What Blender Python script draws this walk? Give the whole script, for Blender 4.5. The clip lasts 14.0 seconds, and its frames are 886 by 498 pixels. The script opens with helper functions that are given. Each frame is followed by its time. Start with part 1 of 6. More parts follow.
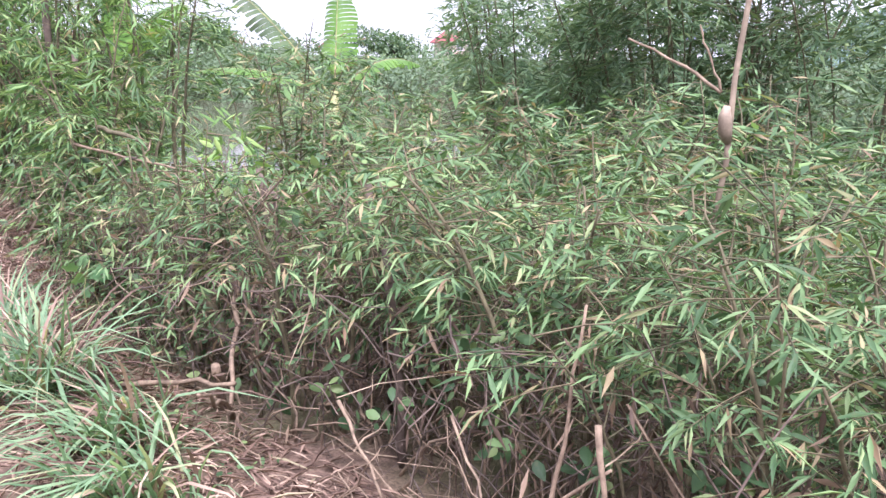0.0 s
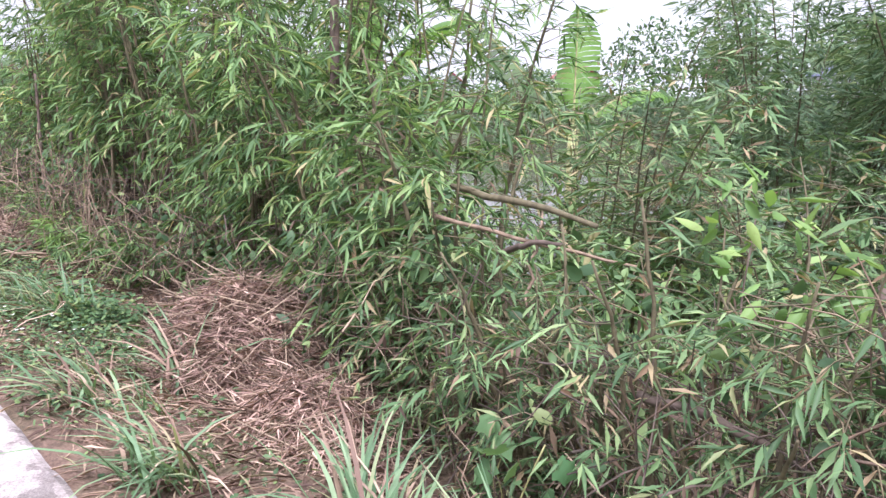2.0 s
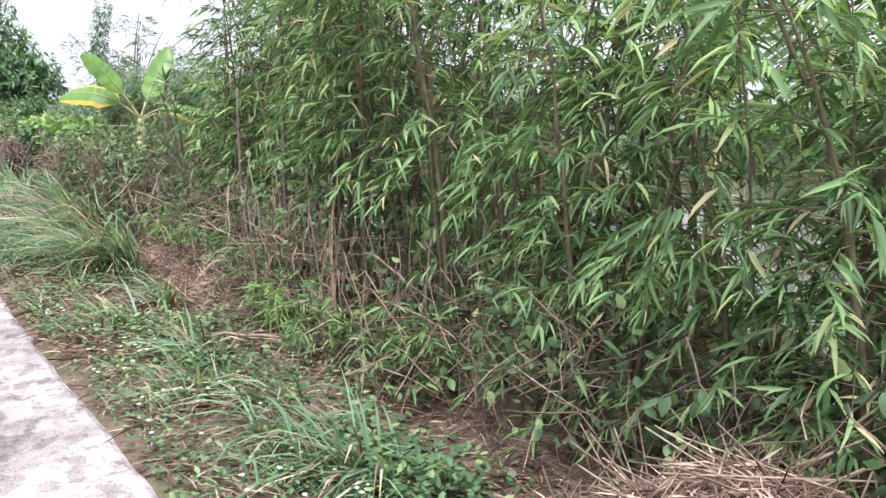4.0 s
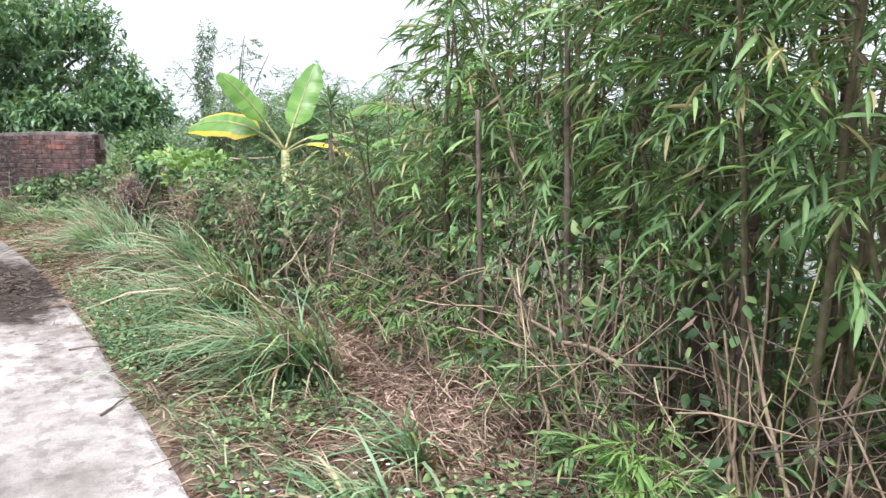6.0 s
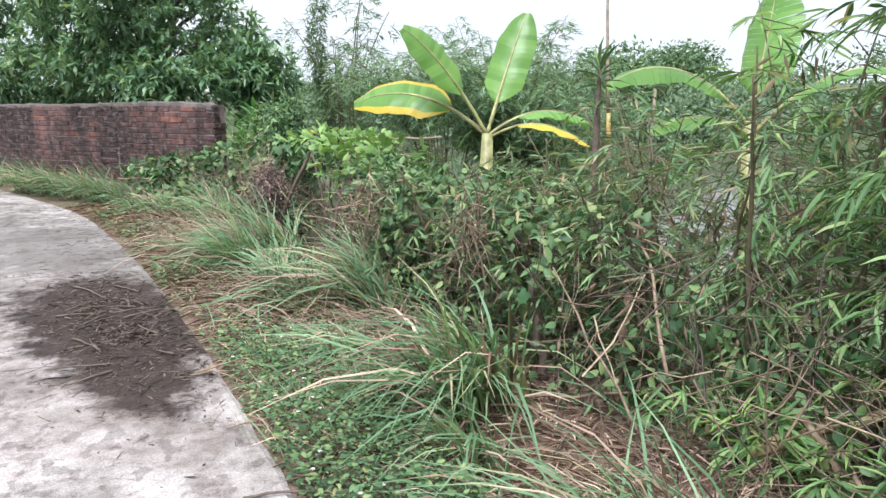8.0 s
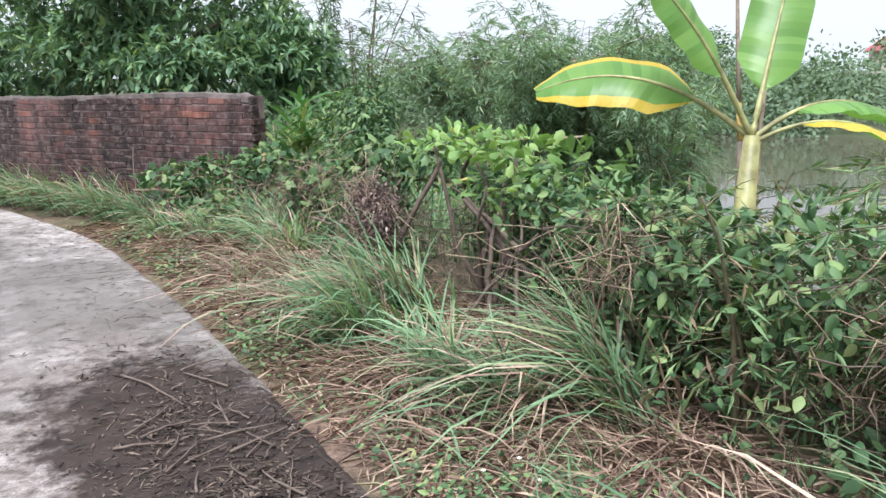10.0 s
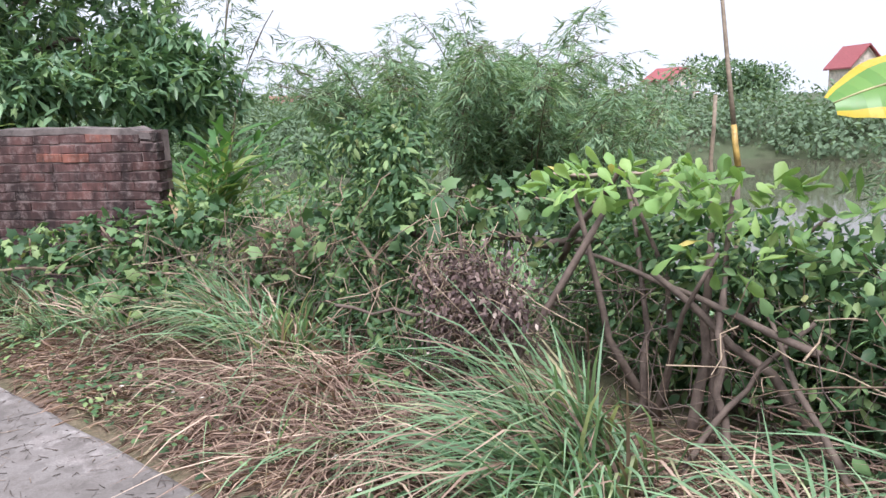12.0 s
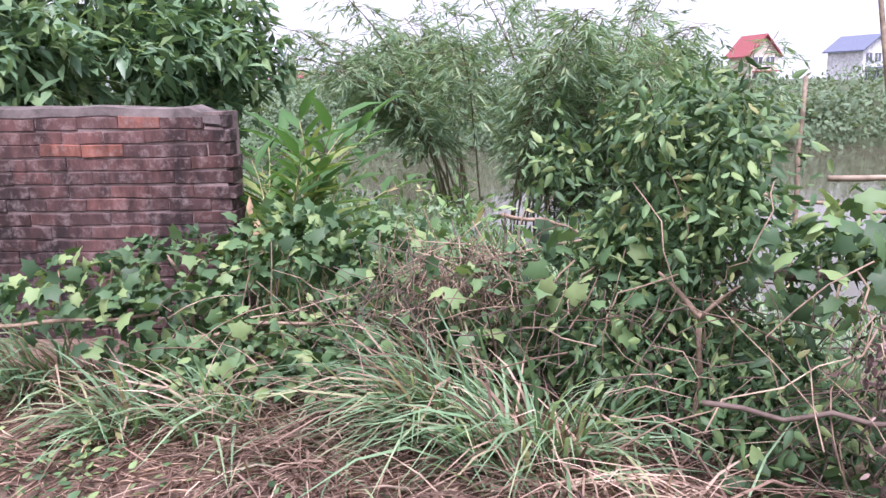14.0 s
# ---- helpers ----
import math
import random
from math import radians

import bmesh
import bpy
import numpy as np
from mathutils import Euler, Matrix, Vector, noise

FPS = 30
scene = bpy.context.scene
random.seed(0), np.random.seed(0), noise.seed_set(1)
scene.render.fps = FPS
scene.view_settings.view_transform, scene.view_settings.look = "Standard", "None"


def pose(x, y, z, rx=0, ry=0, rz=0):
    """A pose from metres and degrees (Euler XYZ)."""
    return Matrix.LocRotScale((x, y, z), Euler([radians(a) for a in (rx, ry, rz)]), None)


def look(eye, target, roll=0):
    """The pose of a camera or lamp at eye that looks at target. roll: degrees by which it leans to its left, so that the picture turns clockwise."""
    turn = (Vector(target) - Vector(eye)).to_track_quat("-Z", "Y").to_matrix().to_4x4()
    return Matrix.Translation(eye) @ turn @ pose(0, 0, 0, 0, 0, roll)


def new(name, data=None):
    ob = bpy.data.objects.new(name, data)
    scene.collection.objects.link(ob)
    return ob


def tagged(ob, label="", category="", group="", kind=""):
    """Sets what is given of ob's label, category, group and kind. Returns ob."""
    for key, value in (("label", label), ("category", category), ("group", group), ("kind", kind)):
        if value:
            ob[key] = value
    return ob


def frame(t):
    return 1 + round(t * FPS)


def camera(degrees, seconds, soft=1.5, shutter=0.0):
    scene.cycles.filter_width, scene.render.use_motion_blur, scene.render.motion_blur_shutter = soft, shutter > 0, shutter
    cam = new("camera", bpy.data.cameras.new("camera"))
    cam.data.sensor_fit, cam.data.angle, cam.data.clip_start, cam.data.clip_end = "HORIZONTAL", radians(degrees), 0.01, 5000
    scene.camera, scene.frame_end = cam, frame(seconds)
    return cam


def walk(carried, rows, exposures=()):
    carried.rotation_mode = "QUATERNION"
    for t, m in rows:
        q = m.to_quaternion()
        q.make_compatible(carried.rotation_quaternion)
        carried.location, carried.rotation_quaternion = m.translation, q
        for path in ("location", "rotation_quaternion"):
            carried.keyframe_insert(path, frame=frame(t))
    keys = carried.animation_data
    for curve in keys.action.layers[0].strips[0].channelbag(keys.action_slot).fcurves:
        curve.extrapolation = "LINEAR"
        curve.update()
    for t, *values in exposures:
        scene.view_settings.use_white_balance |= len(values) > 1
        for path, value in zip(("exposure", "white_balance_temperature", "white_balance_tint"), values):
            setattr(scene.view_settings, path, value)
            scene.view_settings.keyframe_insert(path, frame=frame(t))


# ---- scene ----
cam = camera(60.3, 14.0)
PATH = [
    (0.0, (-0.000, -0.000, 1.301), (2.076, 2.040, 0.573), 1.46),
    (0.5, (-0.015, 0.562, 1.283), (1.980, 2.682, 0.558), -0.05),
    (1.0, (0.004, 1.144, 1.241), (2.021, 3.256, 0.554), 1.88),
    (1.5, (0.009, 1.732, 1.215), (1.938, 3.947, 0.608), 1.55),
    (2.0, (-0.010, 2.340, 1.212), (1.781, 4.670, 0.607), 1.36),
    (2.5, (-0.064, 2.938, 1.250), (1.403, 5.502, 0.724), -0.02),
    (3.0, (-0.099, 3.507, 1.205), (1.395, 6.046, 0.634), 0.59),
    (5.5, (-0.336, 6.335, 1.204), (1.019, 8.965, 0.704), 1.01),
    (6.0, (-0.393, 6.890, 1.229), (0.832, 9.584, 0.739), -0.79),
    (6.5, (-0.436, 7.435, 1.231), (0.773, 10.135, 0.736), -1.26),
    (7.0, (-0.485, 7.995, 1.249), (0.640, 10.727, 0.730), -0.83),
    (7.5, (-0.558, 8.552, 1.258), (0.605, 11.250, 0.648), -0.68),
    (8.0, (-0.681, 9.154, 1.299), (0.240, 11.941, 0.681), -0.75),
    (8.5, (-0.793, 9.725, 1.321), (0.092, 12.512, 0.650), -0.98),
    (11.0, (-1.575, 12.269, 1.248), (-0.406, 14.967, 0.654), -0.98),
    (11.5, (-1.709, 12.813, 1.248), (-0.387, 15.458, 0.747), -1.35),
    (12.0, (-1.841, 13.342, 1.232), (-0.149, 15.757, 0.680), -2.06),
    (12.5, (-1.970, 13.901, 1.249), (-0.094, 16.172, 0.683), -1.84),
    (13.0, (-2.073, 14.417, 1.246), (0.096, 16.401, 0.650), -1.23),
    (13.5, (-2.153, 14.986, 1.263), (-0.012, 17.028, 0.765), -2.09),
    (14.0, (-2.162, 15.437, 1.224), (-0.179, 17.601, 0.603), -1.44),
]
walk(cam, [(t, look(e, g, r)) for t, e, g, r in PATH], exposures=[(0.0, 0.94, 5900, 27), (1.5, 0.78, 5950, 26), (3.0, 0.64, 6000, 21), (6.0, 0.72, 6100, 11), (8.5, 0.48, 5980, 9), (11.0, 0.46, 5980, 13), (13.0, 0.6, 5950, 23), (14.0, 0.74, 5920, 32)])

# ---- world, sun, exposure ----
world = bpy.data.worlds.new("overcast_sky")
scene.world = world
world.use_nodes = True
wn, wl = world.node_tree.nodes, world.node_tree.links
sky = wn.new("ShaderNodeTexSky")
sky.sky_type, sky.sun_disc = "NISHITA", False
sky.sun_elevation, sky.sun_rotation = radians(64), radians(214)
sky.air_density, sky.dust_density, sky.ozone_density = 1.0, 6.0, 1.0
mute = wn.new("ShaderNodeHueSaturation")
mute.inputs["Saturation"].default_value = 0.22
cloud = wn.new("ShaderNodeMix")
cloud.data_type = "RGBA"
cloud.inputs["Factor"].default_value = 0.75
cloud.inputs["B"].default_value = (14.0, 14.5, 15.2, 1)
wl.new(sky.outputs["Color"], mute.inputs["Color"])
wl.new(mute.outputs["Color"], cloud.inputs["A"])
wl.new(cloud.outputs["Result"], wn["Background"].inputs["Color"])
wn["Background"].inputs["Strength"].default_value = 0.068

sun_data = bpy.data.lights.new("sun", "SUN")
sun_data.energy, sun_data.angle, sun_data.color = 4.3, radians(24), (1.0, 0.97, 0.93)
sun = new("sun", sun_data)
sun.matrix_world = look((-7, -3, 22), (0, 6, 0))


# ---- materials ----
def nodes_of(name):
    m = bpy.data.materials.new(name)
    m.use_nodes = True
    return m, m.node_tree.nodes, m.node_tree.links, m.node_tree.nodes["Principled BSDF"]


def ramp(n, stops):
    r = n.new("ShaderNodeValToRGB")
    while len(r.color_ramp.elements) < len(stops):
        r.color_ramp.elements.new(0.5)
    for e, (p, c) in zip(r.color_ramp.elements, stops):
        e.position, e.color = p, (*c, 1)
    return r


def noise_node(n, l, scale, detail=4, rough=0.6, stretch=None):
    tc = n.new("ShaderNodeNewGeometry")
    t = n.new("ShaderNodeTexNoise")
    t.inputs["Scale"].default_value, t.inputs["Detail"].default_value, t.inputs["Roughness"].default_value = scale, detail, rough
    if stretch:
        mp = n.new("ShaderNodeMapping")
        mp.inputs["Scale"].default_value = stretch
        l.new(tc.outputs["Position"], mp.inputs["Vector"])
        l.new(mp.outputs["Vector"], t.inputs["Vector"])
    else:
        l.new(tc.outputs["Position"], t.inputs["Vector"])
    return t


def mixed(n, l, fac, a, b, mode="MIX"):
    m = n.new("ShaderNodeMix")
    m.data_type, m.blend_type = "RGBA", mode
    for sock, v in (("Factor", fac), ("A", a), ("B", b)):
        if isinstance(v, bpy.types.NodeSocket):
            l.new(v, m.inputs[sock])
        elif sock == "Factor":
            m.inputs[sock].default_value = v
        else:
            m.inputs[sock].default_value = (*v, 1)
    return m.outputs["Result"]


def bumped(n, l, bsdf, height, strength=0.3, dist=0.01):
    b = n.new("ShaderNodeBump")
    b.inputs["Strength"].default_value, b.inputs["Distance"].default_value = strength, dist
    l.new(height, b.inputs["Height"])
    l.new(b.outputs["Normal"], bsdf.inputs["Normal"])


def leaf_material(name, stops, rough=0.55, through_light=0.19, blotch=(0.16, 0.13, 0.05), blotch_amount=0.25, single=False):
    """Foliage: each leaf its own tone, blotched and a little translucent."""
    m, n, l, p = nodes_of(name)
    geo = n.new("ShaderNodeNewGeometry")
    r = ramp(n, stops)
    l.new(n.new("ShaderNodeObjectInfo").outputs["Random"] if single else geo.outputs["Random Per Island"], r.inputs["Fac"])
    big = noise_node(n, l, 1.7, 2)
    tone = n.new("ShaderNodeHueSaturation")
    mr = n.new("ShaderNodeMapRange")
    mr.inputs["To Min"].default_value, mr.inputs["To Max"].default_value = 0.6, 1.4
    l.new(big.outputs["Fac"], mr.inputs["Value"])
    l.new(mr.outputs["Result"], tone.inputs["Value"])
    l.new(r.outputs["Color"], tone.inputs["Color"])
    fine = noise_node(n, l, 60, 3)
    cut = ramp(n, [(0.55, (0, 0, 0)), (0.75, (blotch_amount,) * 3)])
    l.new(fine.outputs["Fac"], cut.inputs["Fac"])
    col = mixed(n, l, cut.outputs["Color"], tone.outputs["Color"], blotch)
    l.new(col, p.inputs["Base Color"])
    p.inputs["Roughness"].default_value = rough
    p.inputs["Specular IOR Level"].default_value = 0.36
    tr = n.new("ShaderNodeBsdfTranslucent")
    bright = mixed(n, l, 1.0, col, (1.5, 1.5, 0.8), "MULTIPLY")
    l.new(bright, tr.inputs["Color"])
    mx = n.new("ShaderNodeMixShader")
    mx.inputs["Fac"].default_value = through_light
    l.new(p.outputs["BSDF"], mx.inputs[1])
    l.new(tr.outputs["BSDF"], mx.inputs[2])
    l.new(mx.outputs["Shader"], n["Material Output"].inputs["Surface"])
    return m


def stick_material(name, stops, scale=25, rough=0.8):
    """Stems, twigs and straw: tone by piece, streaked."""
    m, n, l, p = nodes_of(name)
    geo = n.new("ShaderNodeNewGeometry")
    r = ramp(n, stops)
    l.new(geo.outputs["Random Per Island"], r.inputs["Fac"])
    t = noise_node(n, l, scale, 4, 0.65)
    k = ramp(n, [(0.3, (0.45, 0.42, 0.4)), (0.7, (1.25, 1.22, 1.2))])
    l.new(t.outputs["Fac"], k.inputs["Fac"])
    l.new(mixed(n, l, 1.0, r.outputs["Color"], k.outputs["Color"], "MULTIPLY"), p.inputs["Base Color"])
    p.inputs["Roughness"].default_value = rough
    bumped(n, l, p, t.outputs["Fac"], 0.4, 0.004)
    return m


BAMBOO_LEAF = leaf_material("bamboo_leaf", [(0.0, (0.055, 0.115, 0.045)), (0.4, (0.12, 0.22, 0.088)), (0.75, (0.205, 0.335, 0.135)), (0.93, (0.28, 0.4, 0.16)), (0.98, (0.44, 0.38, 0.21))], through_light=0.28)
HEDGE_LEAF = leaf_material("hedge_leaf", [(0.0, (0.05, 0.105, 0.045)), (0.35, (0.1, 0.185, 0.08)), (0.65, (0.175, 0.285, 0.125)), (0.84, (0.25, 0.35, 0.16)), (0.91, (0.36, 0.29, 0.17)), (1.0, (0.2, 0.13, 0.085))], through_light=0.22)
DARK_LEAF = leaf_material("bush_leaf", [(0.0, (0.06, 0.115, 0.06)), (0.5, (0.095, 0.165, 0.08)), (0.9, (0.15, 0.23, 0.11)), (1.0, (0.22, 0.29, 0.12))])
MANGO_LEAF = leaf_material("mango_leaf", [(0.0, (0.075, 0.145, 0.085)), (0.5, (0.135, 0.235, 0.13)), (0.85, (0.2, 0.31, 0.165)), (1.0, (0.28, 0.38, 0.17))], rough=0.38, through_light=0.26)
VINE_LEAF = leaf_material("vine_leaf", [(0.0, (0.035, 0.075, 0.035)), (0.4, (0.075, 0.15, 0.065)), (0.72, (0.13, 0.225, 0.095)), (0.9, (0.21, 0.3, 0.12)), (0.975, (0.25, 0.33, 0.14)), (1.0, (0.3, 0.3, 0.13))], through_light=0.2)
BRIGHT_LEAF = leaf_material("bright_leaf", [(0.0, (0.13, 0.24, 0.075)), (0.5, (0.2, 0.335, 0.105)), (0.9, (0.28, 0.41, 0.14)), (0.975, (0.28, 0.41, 0.14)), (0.985, (0.5, 0.42, 0.13))], through_light=0.3, single=True)
YOUNG_LEAF = leaf_material("young_leaf", [(0.0, (0.12, 0.23, 0.07)), (0.6, (0.2, 0.335, 0.105)), (1.0, (0.3, 0.42, 0.14))], through_light=0.32)
GOURD_LEAF = leaf_material("gourd_leaf", [(0.0, (0.1, 0.22, 0.1)), (1.0, (0.2, 0.34, 0.15))], through_light=0.3, single=True)
BUSH_LEAF = leaf_material("weeping_bamboo_leaf", [(0.0, (0.09, 0.165, 0.1)), (0.5, (0.18, 0.285, 0.17)), (0.9, (0.26, 0.365, 0.22)), (1.0, (0.33, 0.4, 0.24))], through_light=0.32)
BANANA_LEAF = leaf_material("banana_leaf", [(0.0, (0.13, 0.27, 0.07)), (1.0, (0.2, 0.36, 0.1))], rough=0.35, through_light=0.4, blotch=(0.25, 0.22, 0.06), blotch_amount=0.2)
BANANA_YELLOW = leaf_material("banana_leaf_yellowed", [(0.0, (0.55, 0.42, 0.05)), (1.0, (0.62, 0.45, 0.07))], rough=0.4, through_light=0.35, blotch=(0.6, 0.25, 0.05), blotch_amount=0.8)
BANANA_OLD = leaf_material("banana_leaf_old", [(0.0, (0.06, 0.1, 0.05)), (1.0, (0.13, 0.2, 0.09))], blotch=(0.1, 0.07, 0.04), blotch_amount=0.8)
GRASS_BLADE = leaf_material("grass_blade", [(0.0, (0.1, 0.19, 0.1)), (0.45, (0.18, 0.3, 0.17)), (0.86, (0.28, 0.41, 0.24)), (0.94, (0.38, 0.42, 0.24)), (1.0, (0.48, 0.4, 0.27))], through_light=0.28)
DRY_GRASS = leaf_material("dry_grass", [(0.0, (0.085, 0.052, 0.042)), (0.45, (0.23, 0.15, 0.116)), (0.8, (0.42, 0.3, 0.23)), (0.95, (0.6, 0.46, 0.36)), (1.0, (0.28, 0.26, 0.15))], rough=0.7, through_light=0.1, blotch=(0.14, 0.09, 0.07), blotch_amount=0.5)
WITHERED = leaf_material("withered_bamboo_leaf", [(0.0, (0.07, 0.046, 0.036)), (0.6, (0.17, 0.115, 0.085)), (1.0, (0.32, 0.23, 0.16))], rough=0.7, through_light=0.12)
STRAW = leaf_material("heaped_straw", [(0.0, (0.16, 0.1, 0.085)), (0.4, (0.34, 0.23, 0.19)), (0.8, (0.54, 0.39, 0.32)), (1.0, (0.66, 0.5, 0.41))], rough=0.75, through_light=0.08, blotch=(0.2, 0.12, 0.1), blotch_amount=0.4)
# far scrub: paler, greyer, narrow tone range, aerial haze put into the leaf colour
WOOD_LEAF = leaf_material("hazed_scrub_leaf", [(0.0, (0.115, 0.175, 0.11)), (1.0, (0.185, 0.26, 0.16))], rough=0.8, through_light=0.25, blotch_amount=0.05)
DEAD_LEAF = leaf_material("dead_leaf", [(0.0, (0.06, 0.04, 0.04)), (0.6, (0.13, 0.085, 0.078)), (0.92, (0.26, 0.19, 0.17)), (1.0, (0.45, 0.36, 0.31))], rough=0.75, through_light=0.05)
FERN_LEAF = leaf_material("ginger_leaf", [(0.0, (0.06, 0.15, 0.05)), (0.75, (0.12, 0.24, 0.075)), (1.0, (0.26, 0.32, 0.11))], through_light=0.35)
CULM_GREEN = stick_material("bamboo_culm", [(0.0, (0.07, 0.08, 0.04)), (0.5, (0.125, 0.115, 0.065)), (1.0, (0.23, 0.185, 0.115))])
TWIG = stick_material("dry_twig", [(0.0, (0.11, 0.075, 0.055)), (0.5, (0.24, 0.175, 0.125)), (1.0, (0.5, 0.4, 0.29))])
BARK = stick_material("grey_brown_bark", [(0.0, (0.085, 0.065, 0.055)), (1.0, (0.19, 0.145, 0.12))], 18)
CUT_WOOD = stick_material("pale_cut_wood", [(0.0, (0.48, 0.34, 0.2)), (1.0, (0.6, 0.45, 0.29))], 30)
POLE_YELLOW = stick_material("yellow_bamboo_pole", [(0.0, (0.5, 0.34, 0.1)), (1.0, (0.5, 0.34, 0.1))], 14, 0.5)
POLE_GREY = stick_material("weathered_bamboo_pole", [(0.0, (0.3, 0.24, 0.18)), (1.0, (0.3, 0.24, 0.18))], 14, 0.6)
PETAL = leaf_material("white_petal", [(0.0, (0.75, 0.75, 0.72)), (1.0, (0.85, 0.85, 0.82))], blotch=(0.7, 0.6, 0.2), blotch_amount=0.2)
STEM_GREEN = stick_material("banana_stem", [(0.0, (0.3, 0.33, 0.14)), (1.0, (0.38, 0.36, 0.16))], 10, 0.5)


def soil_material():
    m, n, l, p = nodes_of("litter_soil")
    a, b, c = noise_node(n, l, 0.9, 5), noise_node(n, l, 14, 6, 0.7), noise_node(n, l, 90, 4, 0.7)
    r1 = ramp(n, [(0.3, (0.09, 0.06, 0.047)), (0.5, (0.18, 0.12, 0.092)), (0.72, (0.3, 0.21, 0.16))])
    l.new(b.outputs["Fac"], r1.inputs["Fac"])
    green = ramp(n, [(0.45, (0, 0, 0)), (0.62, (0.6, 0.6, 0.6))])
    l.new(a.outputs["Fac"], green.inputs["Fac"])
    col = mixed(n, l, green.outputs["Color"], r1.outputs["Color"], (0.1, 0.13, 0.05))
    k = ramp(n, [(0.3, (0.5, 0.48, 0.45)), (0.7, (1.3, 1.3, 1.3))])
    l.new(c.outputs["Fac"], k.inputs["Fac"])
    geo = n.new("ShaderNodeNewGeometry")
    away = n.new("ShaderNodeVectorMath")
    away.operation = "DISTANCE"
    away.inputs[1].default_value = (1, 12, 0)
    l.new(geo.outputs["Position"], away.inputs[0])
    meadow = n.new("ShaderNodeMapRange")
    meadow.inputs["From Min"].default_value, meadow.inputs["From Max"].default_value = 18, 21
    meadow.inputs["To Max"].default_value = 0.85
    l.new(away.outputs["Value"], meadow.inputs["Value"])
    col = mixed(n, l, meadow.outputs["Result"], col, (0.06, 0.09, 0.042))
    l.new(mixed(n, l, 1.0, col, k.outputs["Color"], "MULTIPLY"), p.inputs["Base Color"])
    p.inputs["Roughness"].default_value = 0.95
    bumped(n, l, p, b.outputs["Fac"], 0.8, 0.03)
    return m


def concrete_material():
    """Pale path concrete with grain, grime, and two dark patches of soaked ash and rotted litter."""
    m, n, l, p = nodes_of("path_concrete")
    big, mid, fine = noise_node(n, l, 1.3, 7, 0.7), noise_node(n, l, 8, 9, 0.75), noise_node(n, l, 120, 3, 0.7)
    r1 = ramp(n, [(0.36, (0.18, 0.157, 0.145)), (0.44, (0.345, 0.31, 0.297)), (0.56, (0.46, 0.428, 0.415))])
    l.new(mid.outputs["Fac"], r1.inputs["Fac"])
    r2 = ramp(n, [(0.38, (0.5, 0.475, 0.455)), (0.56, (1.12, 1.1, 1.1))])
    l.new(big.outputs["Fac"], r2.inputs["Fac"])
    col = mixed(n, l, 1.0, r1.outputs["Color"], r2.outputs["Color"], "MULTIPLY")
    k = ramp(n, [(0.35, (0.65, 0.65, 0.65)), (0.65, (1.15, 1.15, 1.15))])
    l.new(fine.outputs["Fac"], k.inputs["Fac"])
    col = mixed(n, l, 1.0, col, k.outputs["Color"], "MULTIPLY")
    spots = ramp(n, [(0.555, (1.0, 1.0, 1.0)), (0.585, (0.66, 0.65, 0.65))])
    l.new(noise_node(n, l, 10, 3, 0.5, (1.0, 0.75, 1.0)).outputs["Fac"], spots.inputs["Fac"])
    col = mixed(n, l, 1.0, col, spots.outputs["Color"], "MULTIPLY")
    geo = n.new("ShaderNodeNewGeometry")
    for (cx, cy, rx, ry, turn), tone, edge, rough in (((-1.85, 16.4, 0.95, 2.6, 20), (0.12, 0.108, 0.1), (0.45, 1.05), (3.0, 2.2)),
                                                      ((-0.65, 10.0, 0.4, 1.3, 8), (0.2, 0.18, 0.165), (0.5, 0.85), (4.5, 1.1)),
                                                      ((-1.24, 13.6, 0.68, 2.0, 14), (0.15, 0.115, 0.1), (0.5, 1.15), (3.6, 2.2)),
                                                      ((-1.2, 13.9, 0.5, 1.15, 16), (0.024, 0.017, 0.015), (0.85, 1.2), (4.0, 1.9)),
                                                      ((-1.0, 12.85, 0.24, 0.6, 14), (0.028, 0.02, 0.017), (0.8, 1.15), (5.0, 1.8))):
        mp = n.new("ShaderNodeMapping")
        mp.vector_type = "TEXTURE"
        mp.inputs["Location"].default_value = (cx, cy, 0)
        mp.inputs["Rotation"].default_value = (0, 0, radians(turn))
        mp.inputs["Scale"].default_value = (rx, ry, 1)
        l.new(geo.outputs["Position"], mp.inputs["Vector"])
        ln = n.new("ShaderNodeVectorMath")
        ln.operation = "LENGTH"
        l.new(mp.outputs["Vector"], ln.inputs[0])
        add = n.new("ShaderNodeMath")
        add.operation = "MULTIPLY_ADD"
        wob = noise_node(n, l, rough[0], 9, 0.74)
        add.inputs[1].default_value = rough[1]
        l.new(wob.outputs["Fac"], add.inputs[0])
        sub = n.new("ShaderNodeMath")
        sub.operation = "SUBTRACT"
        l.new(ln.outputs["Value"], sub.inputs[0])
        sub.inputs[1].default_value = rough[1] / 2
        l.new(sub.outputs["Value"], add.inputs[2])
        mr = n.new("ShaderNodeMapRange")
        mr.inputs["From Min"].default_value, mr.inputs["From Max"].default_value = edge[0], edge[1]
        mr.inputs["To Min"].default_value, mr.inputs["To Max"].default_value = 0.96 if tone[0] < 0.1 else (0.75 if cy > 15 else 0.5), 0.0
        l.new(add.outputs["Value"], mr.inputs["Value"])
        if tone[0] < 0.1:
            soak = ramp(n, [(0.4, tone), (0.68, (0.06, 0.043, 0.036))])
            l.new(noise_node(n, l, 5.0, 8, 0.8).outputs["Fac"], soak.inputs["Fac"])
            col = mixed(n, l, mr.outputs["Result"], col, soak.outputs["Color"])
        else:
            col = mixed(n, l, mr.outputs["Result"], col, tone)
    l.new(col, p.inputs["Base Color"])
    p.inputs["Roughness"].default_value = 0.85
    p.inputs["Specular IOR Level"].default_value = 0.2
